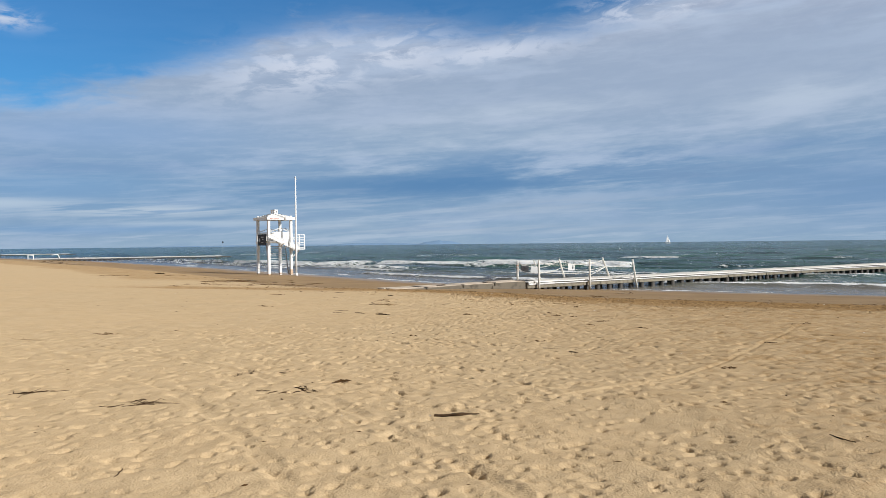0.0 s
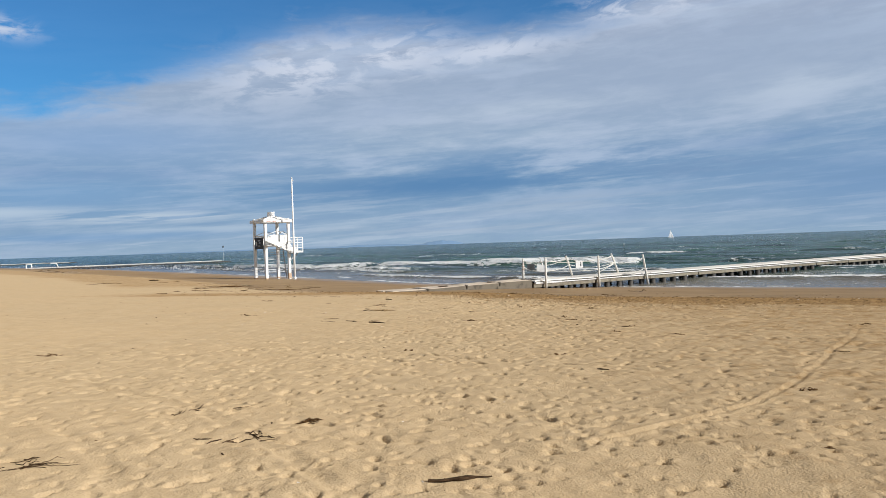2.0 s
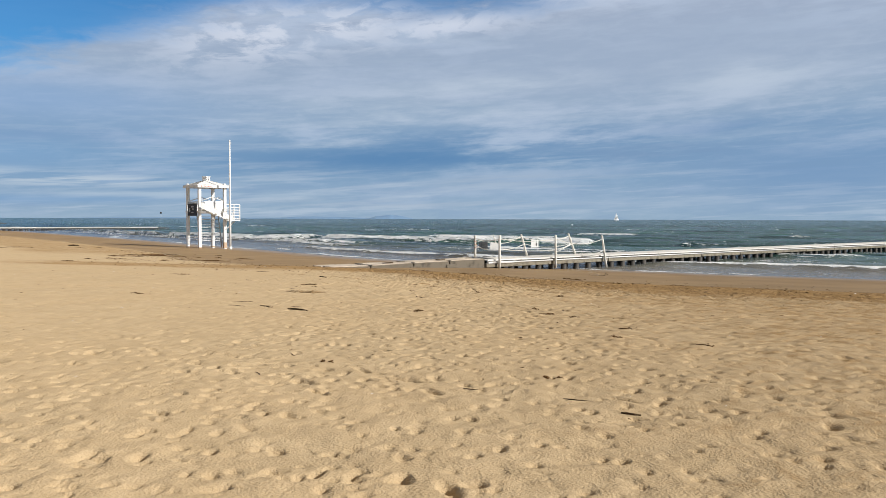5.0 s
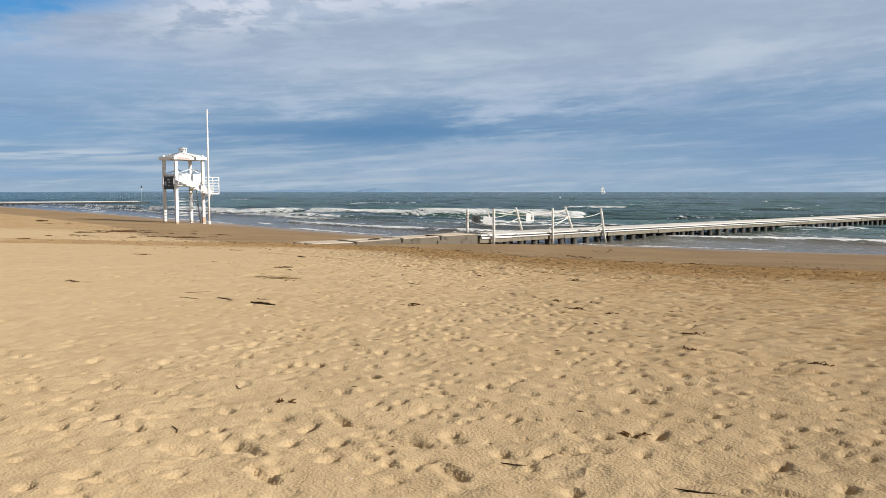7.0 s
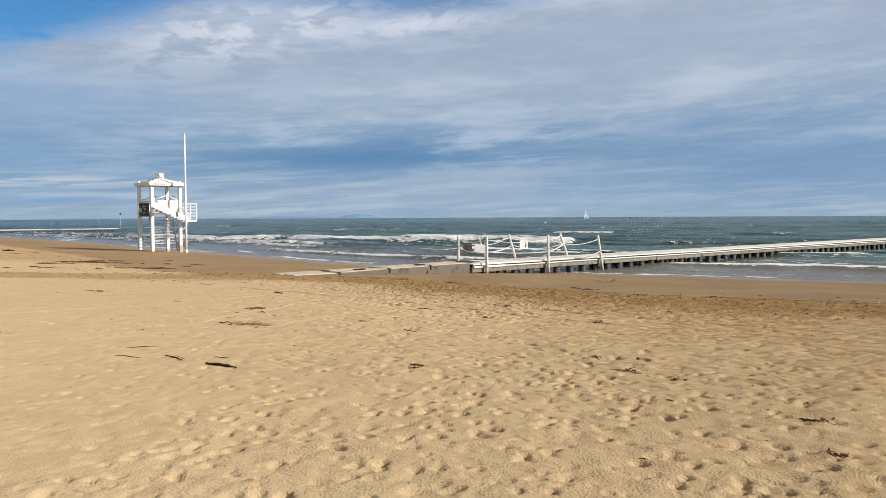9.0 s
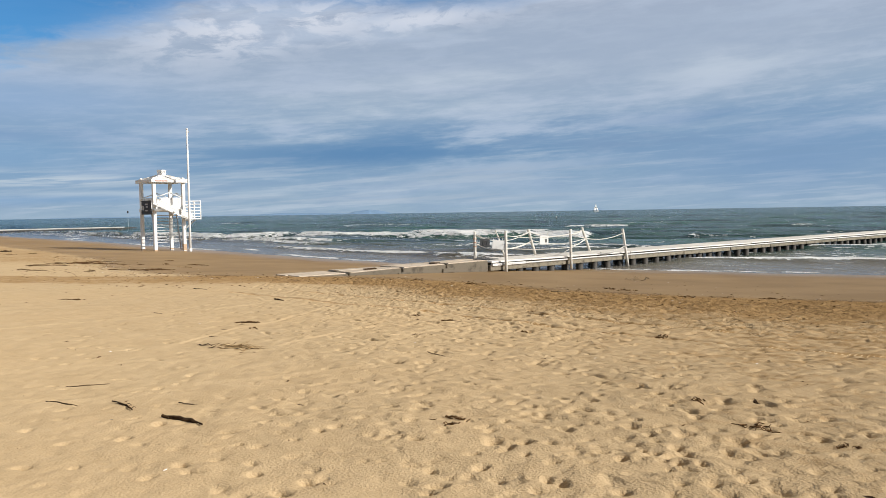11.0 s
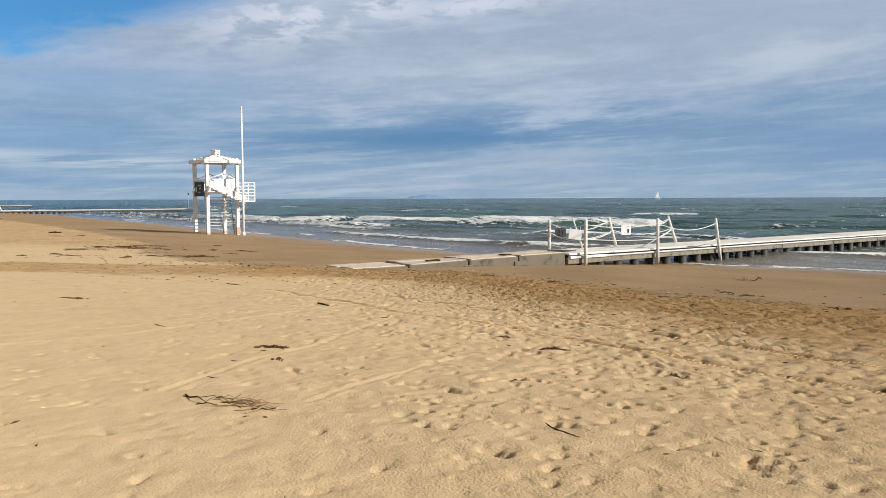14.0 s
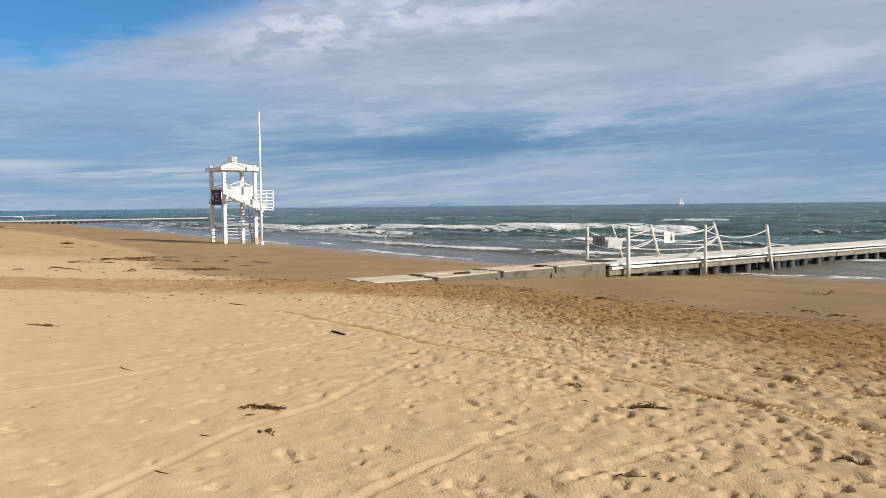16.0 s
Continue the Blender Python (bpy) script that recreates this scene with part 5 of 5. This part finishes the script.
twig_heap(8.95, 40.5, 5, 0.62, 0.25, 14, WOOD_PALE, "small upright bunch of twigs on wet sand", 41, 0.008, high=0.26)
twig_heap(-2.66, 9.25, -8, 0.40, 0.26, 20, WOOD_DARK, "scattered heap of fine dark twigs", 32, 0.003, high=0.03)
twig_heap(-4.08, 9.9, 5, 0.34, 0.2, 14, WOOD_DARK, "small heap of fine dark twigs", 33, 0.003, high=0.03)
twig_heap(-1.24, 9.94, -50, 0.26, 0.14, 12, WOOD_DARK, "small heap of fine dark twigs", 42, 0.004, high=0.03)
twig_heap(-1.5, 9.86, -18, 0.26, 0.08, 8, WOOD_DARK, "small heap of fine dark twigs", 43, 0.004, high=0.02)
twig_heap(-2.15, 11.04, 60, 0.24, 0.12, 9, WOOD_DARK, "small heap of fine dark twigs", 44, 0.004, high=0.02)
twig_heap(-13.2, 52.6, 0, 1.9, 4.8, 34, WEED, "broad tangle of brown branches at the tideline", 34, 0.010, high=0.05)
twig_heap(-8.6, 47.0, -5, 1.3, 1.6, 16, WEED, "tangle of brown branches on wet sand", 35, 0.010, high=0.04)
for k, (x, y, h) in enumerate(((-61.0, 125.0, 0.35), (-55.5, 116.5, 0.4), (-50.0, 110.0, 0.25))):
    twig_heap(x, y, 20 * k, 1.9, 1.2, 16, WOOD_PALE, "pale heap of driftwood far along the beach", 36 + k, 0.05, high=h)
for k, (x, y, turn, w, dp, count, label) in enumerate((
        (-0.90, 10.45, 30, 0.24, 0.09, 70, "dark dried seaweed clump on dry sand"), (-5.71, 15.61, 30, 0.26, 0.10, 50, "dark dried seaweed clump on dry sand"),
        (1.34, 26.69, -20, 0.42, 0.15, 80, "dark dried seaweed clump with twigs"), (-1.63, 26.34, -24, 0.38, 0.08, 60, "flat strip of dark seaweed"),
        (0.77, 20.15, -20, 0.26, 0.11, 40, "thin dried seaweed scraps on sand"), (3.34, 17.3, -25, 0.22, 0.08, 36, "thin dried seaweed scraps on sand"),
        (2.97, 16.5, -25, 0.24, 0.07, 30, "thin dried seaweed scraps on sand"), (-1.46, 25.64, 0, 0.14, 0.10, 30, "thin dried seaweed scraps on sand"),
        (0.81, 24.82, -22, 0.20, 0.08, 40, "dark dried seaweed clump on dry sand"), (7.07, 16.64, 0, 0.22, 0.14, 40, "dark dried seaweed clump on dry sand"),
        (3.65, 11.12, 20, 0.22, 0.08, 30, "thin dried seaweed scraps on sand"), (-0.29, 15.0, -24, 0.18, 0.05, 26, "thin dried seaweed scraps on sand"),
        (1.73, 14.16, -10, 0.20, 0.06, 26, "thin dried seaweed scraps on sand"), (3.79, 15.75, -12, 0.24, 0.06, 26, "thin dried seaweed scraps on sand"),
        (-4.64, 23.15, -25, 0.46, 0.10, 30, "thin dried seaweed scraps on sand"), (2.73, 20.49, -30, 0.15, 0.08, 24, "thin dried seaweed scraps on sand"),
        (2.76, 19.62, -60, 0.30, 0.12, 36, "thin dried seaweed scraps on sand"), (3.06, 19.05, -35, 0.16, 0.08, 24, "thin dried seaweed scraps on sand"),
        (4.08, 24.95, -30, 0.22, 0.10, 34, "dark dried seaweed clump on dry sand"), (0.91, 27.47, -40, 0.24, 0.10, 30, "thin dried seaweed scraps on sand"),
        (2.26, 25.34, -10, 0.18, 0.08, 26, "thin dried seaweed scraps on sand"), (-5.95, 31.5, -30, 0.6, 0.12, 30, "thin dried seaweed scraps on sand"),
        (0.73, 19.95, 10, 0.16, 0.05, 20, "thin dried seaweed scraps on sand"))):
    weed_clump(x, y, turn, w * 0.85, dp, count // 2, label, 50 + k, high=0.025, thick=0.0040)
rnd = random.Random(8)
for k in range(36):
    if k < 24:
        x, y = rnd.gauss(-11.5, 2.4), rnd.gauss(49.5, 3.4)
    elif k < 30:
        x, y = rnd.uniform(-26, -16), rnd.uniform(58, 66)
    else:
        f = rnd.random()
        x, y = 0.6 + 8.5 * f + rnd.gauss(0, 0.4), 40.6 - 8.6 * f + rnd.gauss(0, 0.5)
    weed_clump(x, y, rnd.uniform(-35, 5), rnd.uniform(0.25, 0.7), rnd.uniform(0.08, 0.2), rnd.randint(16, 34) // (2 if k >= 30 else 1), "dark broken seaweed mat at the tideline", 100 + k, high=0.03, thick=0.007)


def scatter(name, count, pick, size, mat, label, seed):
    """Bits that nobody could count, strewn over the sand: crooked chips in one mesh."""
    rng = np.random.default_rng(seed)
    verts, faces = [], []
    while len(faces) < count * 4:
        x, y = pick(rng)
        if near_shore(x, y) < 9:
            continue
        z, q, ln = gz(x, y), rng.uniform(0, 6.28), (0.3 + 2.0 * rng.random() ** 2.5) * size
        wd, c, s = ln * rng.uniform(0.12, 0.5), math.cos(q), math.sin(q)
        k = len(verts)
        for u, v, h in ((-1, 0, 0.0), (0.1, -wd / ln, 0.0), (1, 0.1, 0.0), (0.0, 0.05, 0.35)):
            verts.append((x + ln * (u * c - v * s), y + ln * (u * s + v * c), z + 0.002 + h * ln * 0.6))
        faces += [(k, k + 1, k + 3), (k + 1, k + 2, k + 3), (k + 2, k, k + 3), (k, k + 2, k + 1)]
    me = bpy.data.meshes.new(name)
    me.from_pydata(verts, [], faces)
    me.materials.append(mat)
    tagged(new(name, me), label, name.replace("_", " "), kind="stuff")


def anywhere(rng):
    return rng.uniform(-12, 15), rng.uniform(3.5, 40)


def tideline(rng):
    """Round the wrack line, at random along the beach."""
    while True:
        x, y = rng.uniform(-20, 22), rng.uniform(22, 62)
        if abs(near_shore(x, y, 4) - rng.normal(0.5, 1.1)) < 0.35:
            return x, y


def damp_belt(rng):
    while True:
        x, y = rng.uniform(-14, 18), rng.uniform(20, 56)
        if -0.5 < near_shore(x, y, 4) < 6:
            return x, y


scatter("plant_litter", 1000, anywhere, 0.022, WEED, "small dark plant bits strewn over dry sand", 1)
scatter("wrack_litter", 1500, tideline, 0.038, WEED, "dark broken weed along the tideline", 2)
scatter("damp_litter", 1500, damp_belt, 0.034, WEED, "dark weed bits on damp sand", 3)
scatter("shell_litter", 650, anywhere, 0.011, SHELL, "small pale broken shells on the sand", 4)
scatter("tideline_shells", 450, tideline, 0.022, SHELL, "pale shells in the tideline", 5)


def tread_marks():
    """Sand lugs pressed up by tyre treads, along two wheel tracks."""
    verts, faces = [], []
    rnd = random.Random(5)
    for pts in TRACKS:
        for a, b in zip(pts[:-1], pts[1:]):
            a, b = Vector(a), Vector(b)
            way = (b - a).normalized()
            side = Vector((-way.y, way.x))
            for k in range(int((b - a).length / 0.062)):
                mid = a + way * 0.062 * k
                if fbm(np.array(mid.x * 0.9), np.array(mid.y * 0.9), 2, 7) < 0.16:
                    continue
                for half in (-1, 1):
                    c = mid - Vector((0.10 * (float(fbm(np.array(mid.x * 1.1), np.array(mid.y * 1.1), 2, 61)) - 0.5), 0)) + side * half * 0.042 + way * rnd.uniform(-0.006, 0.006)
                    out = (side * half + way * 0.12).normalized()
                    fat, ln, up = way * 0.010, out * rnd.uniform(0.036, 0.046), rnd.uniform(0.009, 0.014)
                    z, n0 = gz(c.x, c.y) - 0.004, len(verts)
                    for p, h in ((c - ln - fat, 0), (c + ln - fat, 0), (c + ln + fat, 0), (c - ln + fat, 0), (c - ln * 0.8, up), (c + ln * 0.8, up)):
                        verts.append((p.x, p.y, z + h))
                    faces.extend([(n0, n0 + 1, n0 + 5, n0 + 4), (n0 + 2, n0 + 3, n0 + 4, n0 + 5), (n0 + 1, n0 + 2, n0 + 5), (n0 + 3, n0, n0 + 4)])
    me = bpy.data.meshes.new("tyre_tread_mark")
    me.from_pydata(verts, [], faces)
    for key, value in (("moist_dim", 0.22), ("tread", 0.3)):
        me.attributes.new(key, "FLOAT", "POINT").data.foreach_set("value", [value] * len(verts))
    me.materials.append(SAND)
    tagged(new("tyre_tread_mark", me), "crumbly tyre tread ridges pressed into sand", "tyre track", kind="stuff")


tread_marks()
